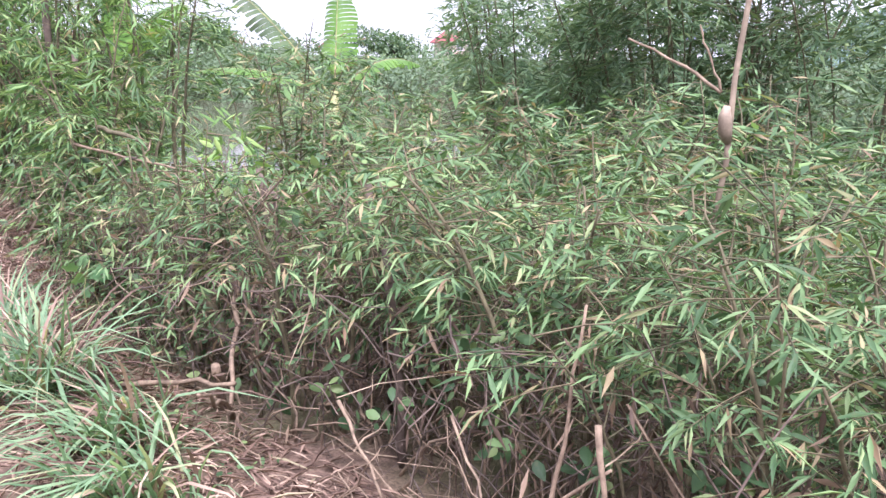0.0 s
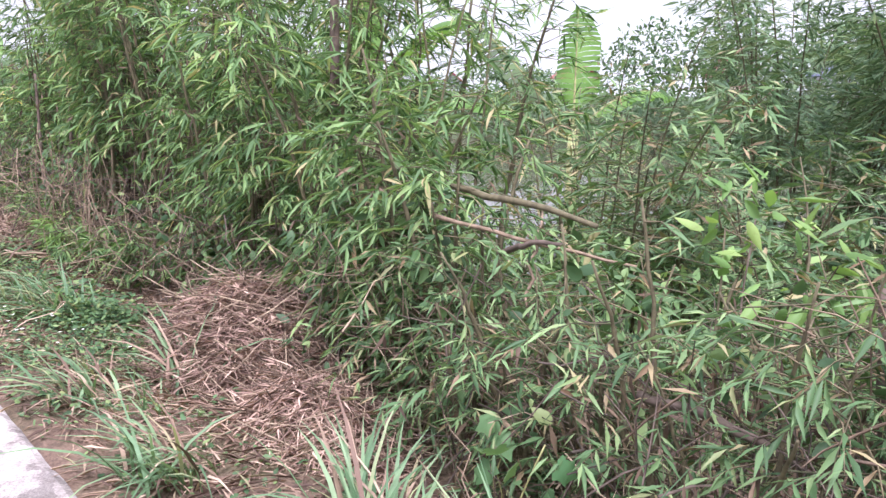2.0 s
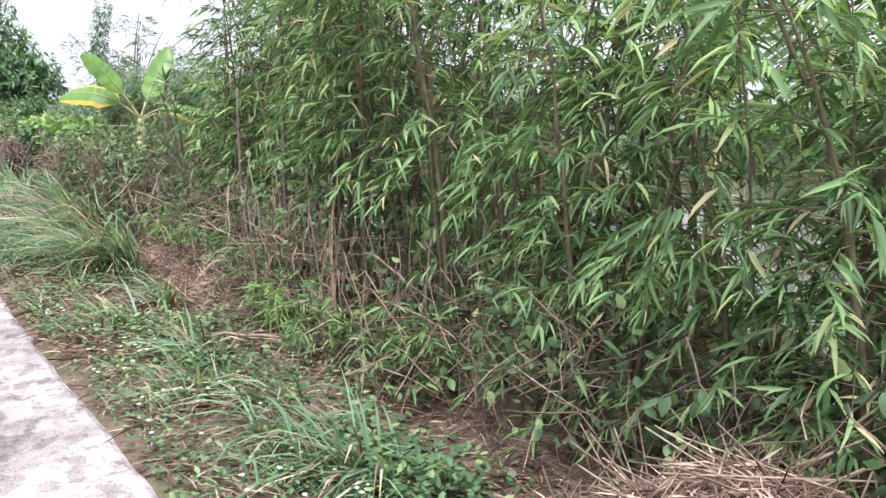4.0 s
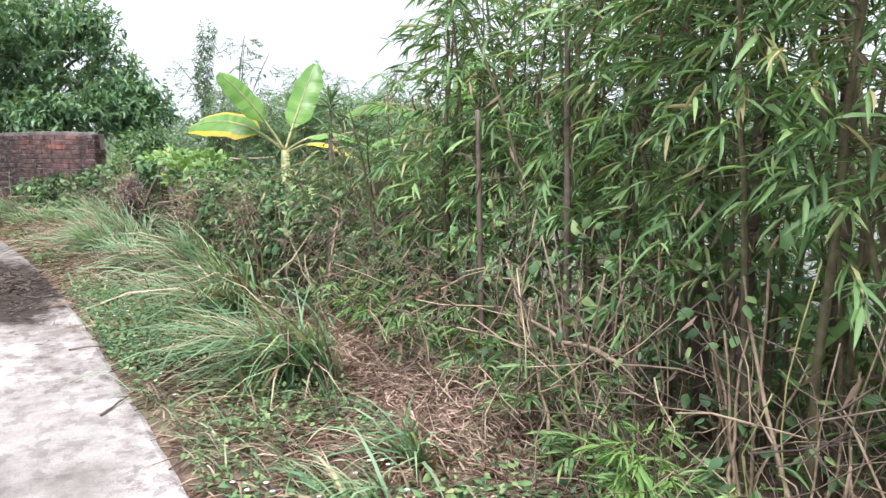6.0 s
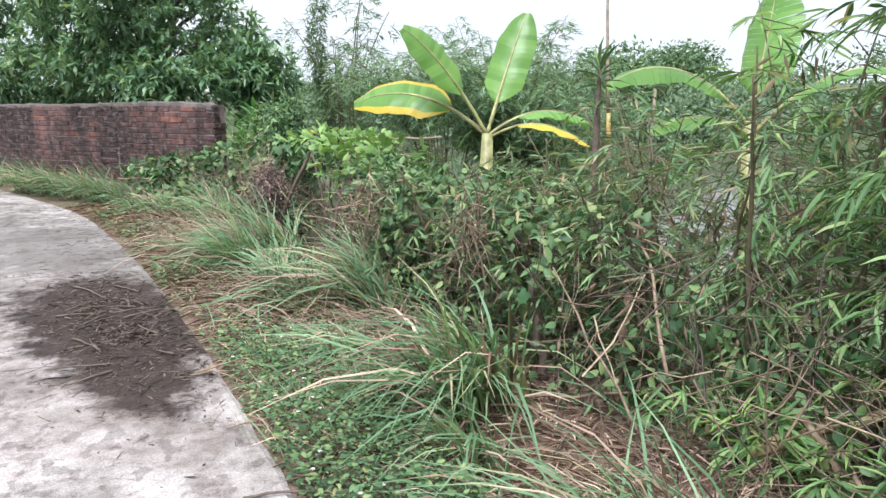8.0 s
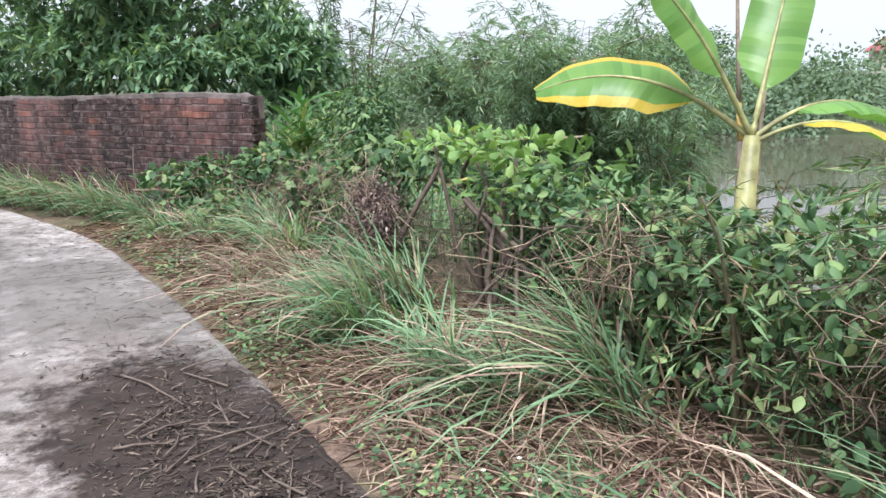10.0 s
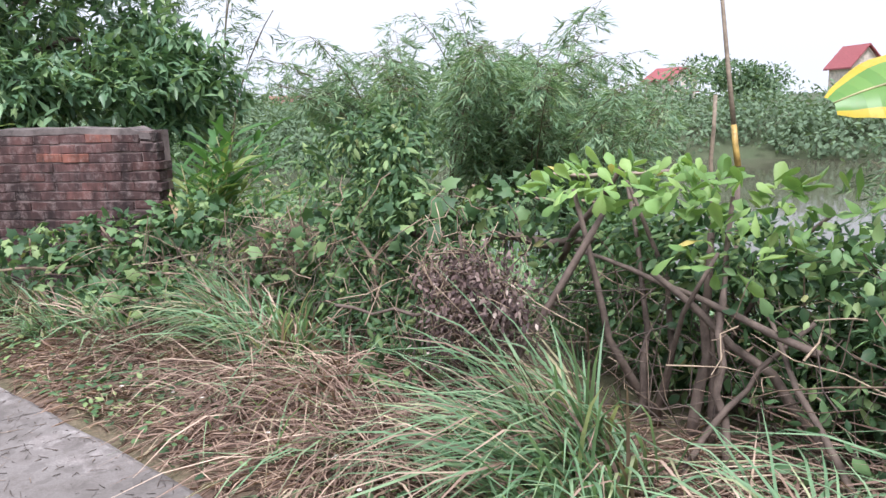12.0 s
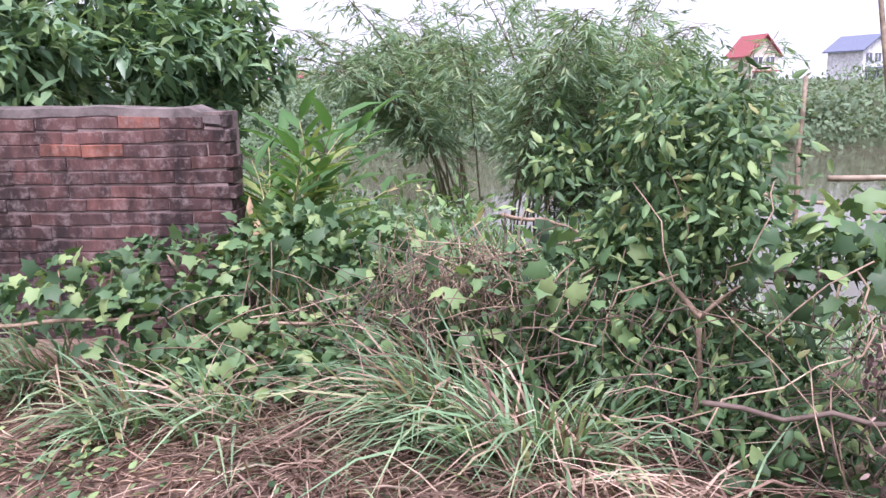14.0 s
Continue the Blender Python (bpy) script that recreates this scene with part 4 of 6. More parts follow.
# dry upright stalks in front of the bare culms
for i in range(52):
    y = rng.uniform(7.7, 9.6)
    x = float(hedge(y)) - rng.uniform(0.02, 0.32)
    z = float(ground(x, y))
    stick((x, y, z - 0.02), (x + rng.normal(0, 0.08), y + rng.normal(0, 0.16), z + rng.uniform(0.35, 1.0)), rng.uniform(0.003, 0.008), (rng.normal(0, 0.02), rng.normal(0, 0.03), 0), label="dry straw-coloured stalk standing before the bamboo", name="dry_stalk", category="stalk", group="dry stalks before the bamboo", taper=0.5, wobble=0.008, sides=5)

# thin dead twigs tangled through the foot of the hedge
def twig_tangle(n, y0, y1, d0, d1, z0, z1, ln=(0.15, 0.5), r=0.0028):
    p = scatter(n, y0, y1, d0, d1)
    p[:, 2] += rng.uniform(z0, z1, n)
    d = unit(rng.normal(0, 1, (n, 3)) * np.array([0.7, 1, 0.75]))
    s = np.linspace(-0.5, 0.5, 4)[None, :, None]
    l = rng.uniform(*ln, n)[:, None, None]
    pts = p[:, None] + d[:, None] * l * s + rng.normal(0, 0.012, (n, 4, 3))
    pts[..., 2] = np.maximum(pts[..., 2], ground(pts[..., 0], pts[..., 1]) + 0.003)
    return tubes(pts, np.ones((n, 1)) * r * np.array([1, 0.9, 0.7, 0.4])[None] * rng.uniform(0.6, 1.6, (n, 1)), 3, False)


def litter(n, y0, y1, d0, d1, z=(0.0, 0.03), ln=(0.05, 0.22), w=0.007):
    """Dry blades and leaf scraps lying flat."""
    p = scatter(n, y0, y1, d0, d1)
    p[:, 2] += rng.uniform(*z, n) + 0.012
    a = rng.uniform(0, 2 * np.pi, n)
    d = np.stack([np.cos(a), np.sin(a), rng.normal(0, 0.16, n)], 1)
    return leaves(p, d, np.array([0, 0, 1.0]) + rng.normal(0, 0.4, (n, 3)), rng.uniform(*ln, n), w * rng.uniform(0.5, 1.6, n), FAR)


mesh_thing("dry_twigs", joined([twig_tangle(80, 1.9, 3.2, 0.95, 1.45, 0.7, 1.0, (0.12, 0.4)), twig_tangle(350, -0.5, 4.2, 0.85, 1.7, 0.0, 0.6), twig_tangle(950, 4.2, 11.4, 1.0, 1.8, 0.0, 0.7), twig_tangle(220, 11.4, 14.5, 1.1, 1.9, 0.0, 0.7), twig_tangle(260, 14.5, 18.8, 1.0, 1.7, 0.0, 0.6)]), TWIG,
           "tangle of thin dead twigs through the foot of the hedge", "twigs", kind="stuff")
mesh_thing("dead_twigs", joined([twig_tangle(1200, -0.5, 4.2, 0.9, 1.8, 0.0, 0.7), twig_tangle(900, 5.0, 14.5, 1.1, 1.9, 0.0, 0.8), twig_tangle(500, 14.5, 18.0, 1.2, 1.9, 0.0, 0.6)]), BARK, "tangle of dark dead twigs inside the hedge", "twigs", kind="stuff")
mesh_thing("leaf_litter", joined([litter(4500, 0, 4.4, 0.05, 0.95), litter(5200, 4.4, 9, 0.05, 1.5), litter(11000, 8.5, 15, 0.05, 1.4), litter(9000, 14.5, 19, 0.05, 1.5, (0.0, 0.05), (0.06, 0.22), 0.005)]), DRY_GRASS,
           "dry straw and fallen bamboo leaves on the verge", "leaf litter", kind="stuff")


def straw_pile(x, y, rx, ry, h, n):
    """A heap of raked dry bamboo leaves and stalks."""
    ob = thing("straw_pile", (x, y, float(ground(x, y))), "heap of raked dry pinkish-brown straw and bamboo leaves", "straw heap", "straw heaps")
    u, v = np.meshgrid(np.linspace(0, 1, 9), np.linspace(0, 2 * np.pi, 25))
    hx, hy = x + rx * u * np.cos(v), y + ry * u * np.sin(v)
    hz = ground(hx, hy) - 0.03 + h * 0.85 * (1 - u ** 2) * (1 + 0.2 * lump(hx, hy, 5.0))
    nx = 9
    i = (np.arange(24)[:, None] * nx + np.arange(8)).ravel()
    part("core", (np.stack([hx, hy, hz], -1).reshape(-1, 3), np.concatenate([np.stack([i, i + 1, i + nx + 1], 1), np.stack([i, i + nx + 1, i + nx], 1)])), SOIL, ob, "packed brown litter")
    a, q = rng.uniform(0, 2 * np.pi, n), np.sqrt(rng.uniform(0, 1, n))
    px, py = x + rx * q * np.cos(a), y + ry * q * np.sin(a)
    p = np.column_stack([px, py, ground(px, py) + h * (1 - q ** 2) * rng.uniform(0.75, 1.15, n)])
    b = rng.uniform(0, 2 * np.pi, n)
    d = np.stack([np.cos(b), np.sin(b), rng.normal(-0.1, 0.35, n)], 1)
    part("straw", above_ground(leaves(p, d, np.array([0, 0, 1.0]) + rng.normal(0, 0.6, (n, 3)), rng.uniform(0.04, 0.17, n), rng.uniform(0.003, 0.01, n), FAR)), STRAW, ob, kind="stuff")
    m = n // 22
    s = np.linspace(-0.5, 0.5, 4)[None, :, None]
    pts = p[:m, None] + unit(d[:m] + rng.normal(0, 0.2, (m, 3)))[:, None] * rng.uniform(0.2, 0.6, (m, 1, 1)) * s + np.array([0, 0, 0.03])
    part("stalk_tangle", above_ground(tubes(pts, np.ones((m, 4)) * 0.003, 3), 0.0), TWIG, ob, kind="stuff")


straw_pile(1.42, 5.75, 0.46, 0.58, 0.44, 7500)
straw_pile(1.4, 4.95, 0.34, 0.5, 0.2, 3000)
straw_pile(1.05, 9.95, 0.4, 0.75, 0.15, 2200)
straw_pile(0.98, 10.95, 0.35, 0.6, 0.16, 1300)

# ---- grass on the verge ----
GREEN_TUFTS = ((0.92, 3.2, 130, 0.78, None), (1.0, 2.55, 90, 0.65, 210), (0.8, 3.55, 100, 0.6, 190), (0.85, 2.1, 90, 0.6, 200), (1.05, 4.0, 50, 0.6, 60), (0.72, 4.7, 70, 0.45, 180), (1.05, 5.6, 30, 0.6, 80),
               (0.62, 5.5, 50, 0.4, 170), (0.85, 6.95, 110, 0.52, 190), (0.7, 7.3, 60, 0.42, 200), (0.5, 7.9, 60, 0.38, 200), (0.62, 8.4, 70, 0.4, 180), (0.75, 7.7, 50, 0.4, 200), (0.4, 9.2, 60, 0.4, 190), (0.65, 9.5, 60, 0.42, 200),
               (0.49, 10.68, 240, 0.85, 195), (0.25, 10.45, 35, 0.45, 210), (0.25, 11.6, 60, 0.5, 205), (0.44, 12.1, 240, 0.9, 200), (0.05, 12.75, 45, 0.45, 205), (0.12, 11.2, 40, 0.4, 210), (0.03, 13.9, 110, 0.6, 170),
               (-0.3, 14.85, 200, 0.78, 165), (-0.14, 14.2, 90, 0.6, 120), (-0.05, 15.1, 240, 0.9, 165),
               (-0.42, 17.38, 190, 0.72, 165), (-0.42, 17.0, 90, 0.65, 130), (-0.95, 18.0, 70, 0.55, 180), (-1.35, 18.9, 140, 0.65, 190), (-1.65, 19.4, 170, 0.8, 190), (-2.0, 19.9, 180, 0.8, 200), (-2.4, 20.4, 180, 0.8, 200), (-2.8, 21.0, 180, 0.8, 200), (-3.4, 21.9, 180, 0.8, 200), (-1.2, 18.3, 110, 0.5, 190), (-0.3, 16.9, 70, 0.7, 240), (0.42, 13.62, 130, 0.9, 150), (0.55, 13.95, 90, 0.8, 170))
for x, y, n, l, head in GREEN_TUFTS:
    grass_clump(x, y, int(n * 1.35), l * 1.02, 0.05 + 0.00025 * n, head, 0, 0.0145, lean=(0.08, 0.7), droop=(0.35, 1.15))
for i in range(46):
    y = rng.uniform(5.2, 13.5)
    grass_clump(float(edge(y)) + rng.uniform(0.12, 0.8), y, 34, rng.uniform(0.16, 0.32), 0.07, 190, 0, 0.008, label="short tuft of green grass on the verge", group="short grass tufts")
for x, y, n, l, head in ((-0.35, 16.35, 330, 0.75, 215), (-0.55, 15.75, 330, 0.7, 200), (-0.3, 15.75, 130, 0.6, 190), (-0.5, 16.75, 300, 0.65, 200), (-0.25, 14.3, 260, 0.6, 220), (-0.25, 15.3, 90, 0.5, 230), (-0.75, 16.4, 240, 0.55, 210), (-0.95, 17.6, 160, 0.5, 200), (0.1, 13.7, 160, 0.5, 180), (-0.35, 13.6, 120, 0.4, 180), (0.35, 14.05, 240, 0.75, 200), (0.4, 13.3, 200, 0.6, 200), (0.55, 14.4, 160, 0.8, 190)):
    grass_clump(x, y, int(n * 1.15), l * 0.9, 0.14, head, 1, 0.0085, lean=(0.4, 1.35), droop=(0.5, 1.3), group="dead grass tussocks")

# low weeds with small leaves, and their white flowers
def weeds(n, y0, y1, d0, d1, size, h, patch=1.5):
    p = scatter(n, y0, y1, d0, d1)
    p = p[lump(p[:, 0], p[:, 1], patch, 2.0) > rng.uniform(-0.6, 0.4, len(p))]
    m = len(p)
    p[:, 2] += rng.uniform(0.01, h, m)
    a = rng.uniform(0, 2 * np.pi, m)
    d = np.stack([np.cos(a), np.sin(a), rng.normal(0.1, 0.3, m)], 1)
    ln = rng.uniform(*size, m)
    return leaves(p, d, np.array([0, 0, 1.0]) + rng.normal(0, 0.35, (m, 3)), ln, ln * 0.6, ROUND)


mesh_thing("ground_weeds", joined([weeds(10000, 5.2, 10.8, 0.03, 0.95, (0.014, 0.038), 0.1), weeds(7000, 10.5, 15.0, 0.02, 0.8, (0.014, 0.04), 0.1), weeds(8000, 11.0, 13.1, 0.0, 0.5, (0.012, 0.034), 0.16, 0.2), weeds(900, 2.0, 5.6, 0.1, 0.8, (0.02, 0.04), 0.06), weeds(1600, 15, 19, 0.05, 0.5, (0.025, 0.05), 0.09), weeds(900, 6.6, 7.4, 0.6, 1.0, (0.03, 0.06), 0.2, 0.1), weeds(2500, 6.0, 9.5, 0.5, 1.2, (0.02, 0.05), 0.12)]), VINE_LEAF,
           "low small-leaved green weeds along the path's edge", "weeds", kind="stuff")
fl = joined([leaves(np.tile(q + np.array([0, 0, 0.09]), (6, 1)), np.stack([np.cos(a), np.sin(a), 0.2 + 0 * a], 1), np.tile([0, 0, 1.0], (6, 1)), 0.011, 0.008, FAR) for q in np.concatenate([scatter(70, 6.0, 9.5, 0.08, 0.7), scatter(45, 10.3, 13.4, 0.05, 0.6), scatter(8, 15, 17, 0.1, 0.4)]) for a in [np.arange(6) * np.pi / 3 + rng.uniform()]])
mesh_thing("white_flowers", fl, PETAL, "tiny white daisy-like flowers among the weeds", "flowers", kind="stuff")

# twigs and rotted scraps on the path
q1, q2 = rng.normal(13.5, 0.6, 1500), rng.uniform(14.2, 19.5, 1000)
p = np.concatenate([np.column_stack([-1.13 + rng.normal(0, 0.2, 1500) - 0.2 * (q1 - 13.5), q1, np.full(1500, 0.005)]), np.column_stack([edge(q2) - np.abs(rng.normal(0.05, 0.4, 1000)), q2, np.full(1000, 0.004)])])
p = p[p[:, 0] < edge(p[:, 1]) - 0.03]
a = rng.uniform(0, 2 * np.pi, len(p))
s = np.linspace(-0.5, 0.5, 4)[None, :, None]
d = np.stack([np.cos(a), np.sin(a), 0 * a], 1)
pts = p[:, None] + d[:, None] * rng.gamma(1.3, 0.026, (len(p), 1, 1)) * s + rng.normal(0, 0.0014, (len(p), 4, 3)) * np.array([1, 1, 0.3])
pts[..., 2] = np.maximum(pts[..., 2], 0.002)
mesh_thing("path_debris", tubes(pts, np.ones((len(p), 1)) * np.array([1, 0.9, 0.8, 0.5])[None] * rng.uniform(0.0006, 0.002, (len(p), 1)), 3), stick_material("rotted_scrap", [(0.0, (0.04, 0.032, 0.028)), (0.7, (0.13, 0.1, 0.085)), (1.0, (0.36, 0.28, 0.22))]), "rotted twigs and straw scraps on the concrete", "debris", kind="stuff")
q1 = rng.normal(13.8, 0.6, 2600)
p = np.column_stack([-1.06 + rng.normal(0, 0.19, 2600) - 0.25 * (q1 - 13.5), q1, rng.uniform(0.004, 0.016, 2600)])
p[:, :2] += 0.12 * np.stack([lump(p[:, 0], p[:, 1], 3.0, 4.0), lump(p[:, 0], p[:, 1], 2.0, 7.0)], 1)
p[:, 0] = np.minimum(p[:, 0], edge(p[:, 1]) - 0.06)
a = rng.uniform(0, 2 * np.pi, 2600)
mesh_thing("ash_litter", leaves(p, np.stack([np.cos(a), np.sin(a), rng.normal(0, 0.12, 2600)], 1), np.array([0, 0, 1.0]) + rng.normal(0, 0.4, (2600, 3)), rng.gamma(2.0, 0.02, 2600), rng.uniform(0.003, 0.012, 2600), FAR), leaf_material("charred_scrap", [(0.0, (0.025, 0.02, 0.018)), (0.7, (0.075, 0.055, 0.045)), (1.0, (0.2, 0.15, 0.12))], rough=0.8, through_light=0.0), "dark charred leaf scraps heaped on the concrete", "ash", kind="stuff")
for i in range(7):
    stick((-0.75 + 0.02 * i, 12.7 + 0.012 * i, 0.012 + 0.004 * i), (-0.42 + rng.normal(0, 0.03), 12.62 + 0.03 * i, 0.014), 0.004, (0, 0, 0.012), label="thin dark twig lying over the path's edge", group="twigs on the path", taper=0.4)
for i in range(26):
    x0, y0, w = rng.normal(-1.15, 0.2), rng.normal(13.8, 0.5), rng.uniform(0, np.pi)
    q = rng.uniform(0.05, 0.15)
    x0 = min(x0, float(edge(y0)) - 0.2)
    stick((x0 - q * math.cos(w), y0 - q * math.sin(w), 0.012), (x0 + q * math.cos(w), y0 + q * math.sin(w), 0.016), rng.uniform(0.0025, 0.007), (rng.normal(0, 0.01), 0, 0.004), BARK, label="broken brown twig lying on the stained concrete", group="twigs on the path", taper=0.5, wobble=0.0015)
for a, b in (((-1.35, 13.5), (-1.18, 13.2)), ((-1.5, 14.0), (-1.3, 13.95)), ((-1.1, 12.9), (-1.3, 12.75)), ((-0.45, 10.35), (-0.3, 10.6)), ((-0.6, 11.5), (-0.35, 11.45)), ((-1.5, 14.75), (-1.25, 14.3))):
    stick((*a, 0.008), (*b, 0.01), 0.006, (0.012, 0.01, 0.004), BARK, wobble=0.002, label="short bent twig lying on the concrete path", group="twigs on the path")

# ---- bananas ----
banana_plant(1.2, 13.98, (1.24, 13.98, 1.0), [
    dict(base=(1.24, 13.98, 0.98), tip=(0.46, 14.56, 1.2), width=0.32, arch=0.16, yellow=2, roll=0.75, petiole=0.25),
    dict(base=(1.24, 13.98, 0.98), tip=(0.68, 14.03, 1.68), width=0.23, arch=0.08, roll=1.1, petiole=0.3),
    dict(base=(1.24, 13.98, 1.0), tip=(1.62, 14.2, 1.8), width=0.28, arch=0.03, roll=-0.4, petiole=0.22),
    dict(base=(1.24, 13.98, 0.98), tip=(2.0, 13.85, 1.02), width=0.28, arch=0.14, petiole=0.25, torn=0.2),
    dict(base=(1.24, 13.98, 0.96), tip=(1.8, 13.6, 0.92), width=0.24, arch=0.12, yellow=1, petiole=0.3),
], "banana plant with broad green leaves, one leaf yellowing")
banana_plant(2.36, 12.75, (2.35, 12.75, 1.1), [
    dict(base=(2.35, 12.75, 1.05), tip=(1.5, 12.9, 1.3), width=0.34, arch=0.2, roll=0.2, torn=0.15),
    dict(base=(2.35, 12.75, 1.08), tip=(2.6, 12.9, 1.85), width=0.36, arch=0.02, roll=0.3, torn=0.15),
    dict(base=(2.35, 12.75, 1.0), tip=(1.6, 12.6, 1.06), width=0.3, arch=0.1),
    dict(base=(2.35, 12.75, 1.0), tip=(3.0, 12.2, 1.3), width=0.32, arch=0.2),
], "banana plant with broad arching green leaves behind the hedge")
banana_plant(6.2, 8.1, (6.2, 8.15, 0.85), [
    dict(base=(6.15, 8.2, 0.8), tip=(5.4, 9.3, 2.15), width=0.42, arch=0.12, torn=0.9, material=BANANA_OLD, roll=0.4),
    dict(base=(6.2, 8.15, 0.8), tip=(6.5, 8.45, 2.15), width=0.5, arch=0.02, torn=0.9, roll=0.2),
    dict(base=(6.15, 8.2, 0.75), tip=(5.0, 9.5, 1.05), width=0.45, arch=0.18, torn=0.3),
    dict(base=(6.2, 8.15, 0.75), tip=(7.2, 7.6, 1.2), width=0.45, arch=0.25, torn=0.6),
], "banana plant with wind-torn ragged leaves beyond the hedge", 0.09)
banana_plant(3.1, 7.4, (3.05, 7.4, 1.0), [
    dict(base=(3.05, 7.4, 0.95), tip=(2.2, 8.0, 1.75), width=0.36, arch=0.22),
    dict(base=(3.05, 7.4, 0.95), tip=(3.4, 6.6, 1.7), width=0.36, arch=0.2, torn=0.3),
    dict(base=(3.05, 7.4, 0.95), tip=(3.2, 7.6, 2.1), width=0.34, arch=0.03, roll=0.4),
], "banana plant with broad leaves behind the tall bamboo")

# young palm-like shoot standing above the hedge
gz = float(ground(1.26, 12.56))
ys = thing("young_plant", (1.26, 12.56, gz), "young brown stem topped with a whorl of narrow leaves", "plant")
part("stem", tube([(1.26, 12.56, gz - 0.02), (1.25, 12.56, 0.6), (1.26, 12.56, 1.1), (1.27, 12.56, 1.38)], [0.02, 0.019, 0.018, 0.008], 7), BARK, ys)
a = np.arange(22) * 2.4
q = np.linspace(0, 1, 22)
part("crown", leaves(np.column_stack([np.full(22, 1.27), np.full(22, 12.56), 1.3 + 0.1 * q]), np.stack([np.cos(a), np.sin(a), 2.4 * q ** 2], 1), np.tile([0, 0, 1.0], (22, 1)) + rng.normal(0, 0.2, (22, 3)), rng.uniform(0.11, 0.17, 22), 0.026), DARK_LEAF, ys)

# ---- shrubs between the bamboo and the wall ----
shrub("bright_shrub", (0.5, 15.2), [((0.4, 15.3, 0.92), (0.26, 0.34, 0.05), 60), ((0.26, 15.45, 0.9), (0.14, 0.14, 0.06), 16), ((0.55, 14.95, 0.88), (0.28, 0.32, 0.06), 60), ((0.62, 15.5, 0.9), (0.36, 0.45, 0.05), 70), ((0.78, 14.7, 0.82), (0.28, 0.36, 0.08), 60), ((0.33, 14.85, 0.72), (0.1, 0.16, 0.1), 22)], 6, BRIGHT_LEAF,
      "shrub with bright green broad leaves on crooked stems", size=(0.045, 0.125), shape=OBOVATE, wide=0.52, stem_r=0.018, down=-0.1, up=0.8, singly=True)
shrub("dark_shrub", (0.75, 15.1), [((0.72, 15.1, 0.66), (0.3, 0.55, 0.16), 900), ((0.8, 15.7, 0.62), (0.3, 0.4, 0.16), 600), ((0.85, 14.5, 0.6), (0.3, 0.45, 0.18), 700), ((0.7, 14.1, 0.5), (0.25, 0.35, 0.22), 600), ((0.72, 15.25, 0.32), (0.16, 0.6, 0.32), 1300), ((0.78, 14.6, 0.28), (0.18, 0.5, 0.32), 1000), ((1.05, 15.3, 0.25), (0.25, 0.7, 0.4), 1500), ((1.0, 14.4, 0.25), (0.25, 0.6, 0.4), 1200), ((0.9, 16.0, 0.3), (0.25, 0.4, 0.35), 800)], 4, VINE_LEAF, "dense dark green shrub with small oval leaves", size=(0.035, 0.075), wide=0.5, shell=0.2)
cushions = [((0.22 + rng.normal(0, 0.14), 16.75 + rng.normal(0, 0.2), z), (rng.uniform(0.1, 0.22), rng.uniform(0.12, 0.26), rng.uniform(0.09, 0.2)), int(rng.uniform(160, 430))) for z in np.linspace(0.12, 1.12, 24)]
shrub("vine_shrub", (0.2, 16.75), cushions + [((0.42, 16.3, 0.68), (0.25, 0.3, 0.12), 500), ((0.27, 16.8, 1.16), (0.09, 0.12, 0.12), 130), ((0.1, 16.6, 0.15), (0.22, 0.4, 0.14), 400), ((0.05, 16.9, 0.25), (0.2, 0.35, 0.25), 700), ((0.12, 16.4, 0.3), (0.18, 0.3, 0.3), 700), ((0.25, 16.2, 0.15), (0.2, 0.4, 0.2), 500)], 9, VINE_LEAF,
      "tall shrub smothered in dark green climbing vines", size=(0.025, 0.07), wide=0.42, stem_r=0.012, shell=0.1, ragged=0.9, down=0.45, up=0.3)
shrub("climbing_vine", (0.3, 16.35), [((0.5, 16.05, 0.78), (0.25, 0.35, 0.14), 90), ((0.15, 16.3, 0.7), (0.2, 0.25, 0.18), 70), ((0.05, 17.1, 0.5), (0.2, 0.35, 0.2), 90), ((-0.05, 17.5, 0.4), (0.25, 0.3, 0.15), 90)], 2, VINE_LEAF, "vine with broad lobed leaves over the shrubs", "vine", size=(0.04, 0.095), shape=LOBED, wide=0.9, stem_r=0.005)
shrub("wall_vine", (-0.55, 18.5), [((-0.75, 18.75, 0.42), (0.4, 0.3, 0.18), 330), ((-0.25, 18.6, 0.5), (0.35, 0.3, 0.2), 360), ((0.1, 18.25, 0.4), (0.35, 0.4, 0.24), 330), ((-1.15, 19.0, 0.38), (0.35, 0.3, 0.16), 170), ((-0.85, 18.6, 0.25), (0.4, 0.3, 0.2), 200), ((-0.5, 18.2, 0.2), (0.5, 0.4, 0.14), 200)], 5, VINE_LEAF, "creeping vine with lobed leaves at the wall's foot", "vine", size=(0.035, 0.095), shape=LOBED, wide=0.9, stem_r=0.006)
shrub("creeping_weeds", (-0.3, 17.9), [((-0.3, 17.95, 0.15), (0.5, 0.5, 0.16), 700), ((-0.7, 18.35, 0.12), (0.5, 0.4, 0.14), 500), ((0.15, 17.6, 0.2), (0.35, 0.45, 0.22), 600), ((-0.1, 16.2, 0.05), (0.22, 0.2, 0.1), 130), ((0.35, 17.9, 0.2), (0.4, 0.6, 0.3), 600)], 3, VINE_LEAF, "tangle of creeping green weeds below the wall", "weeds", size=(0.04, 0.085), wide=0.65, stem_r=0.004)
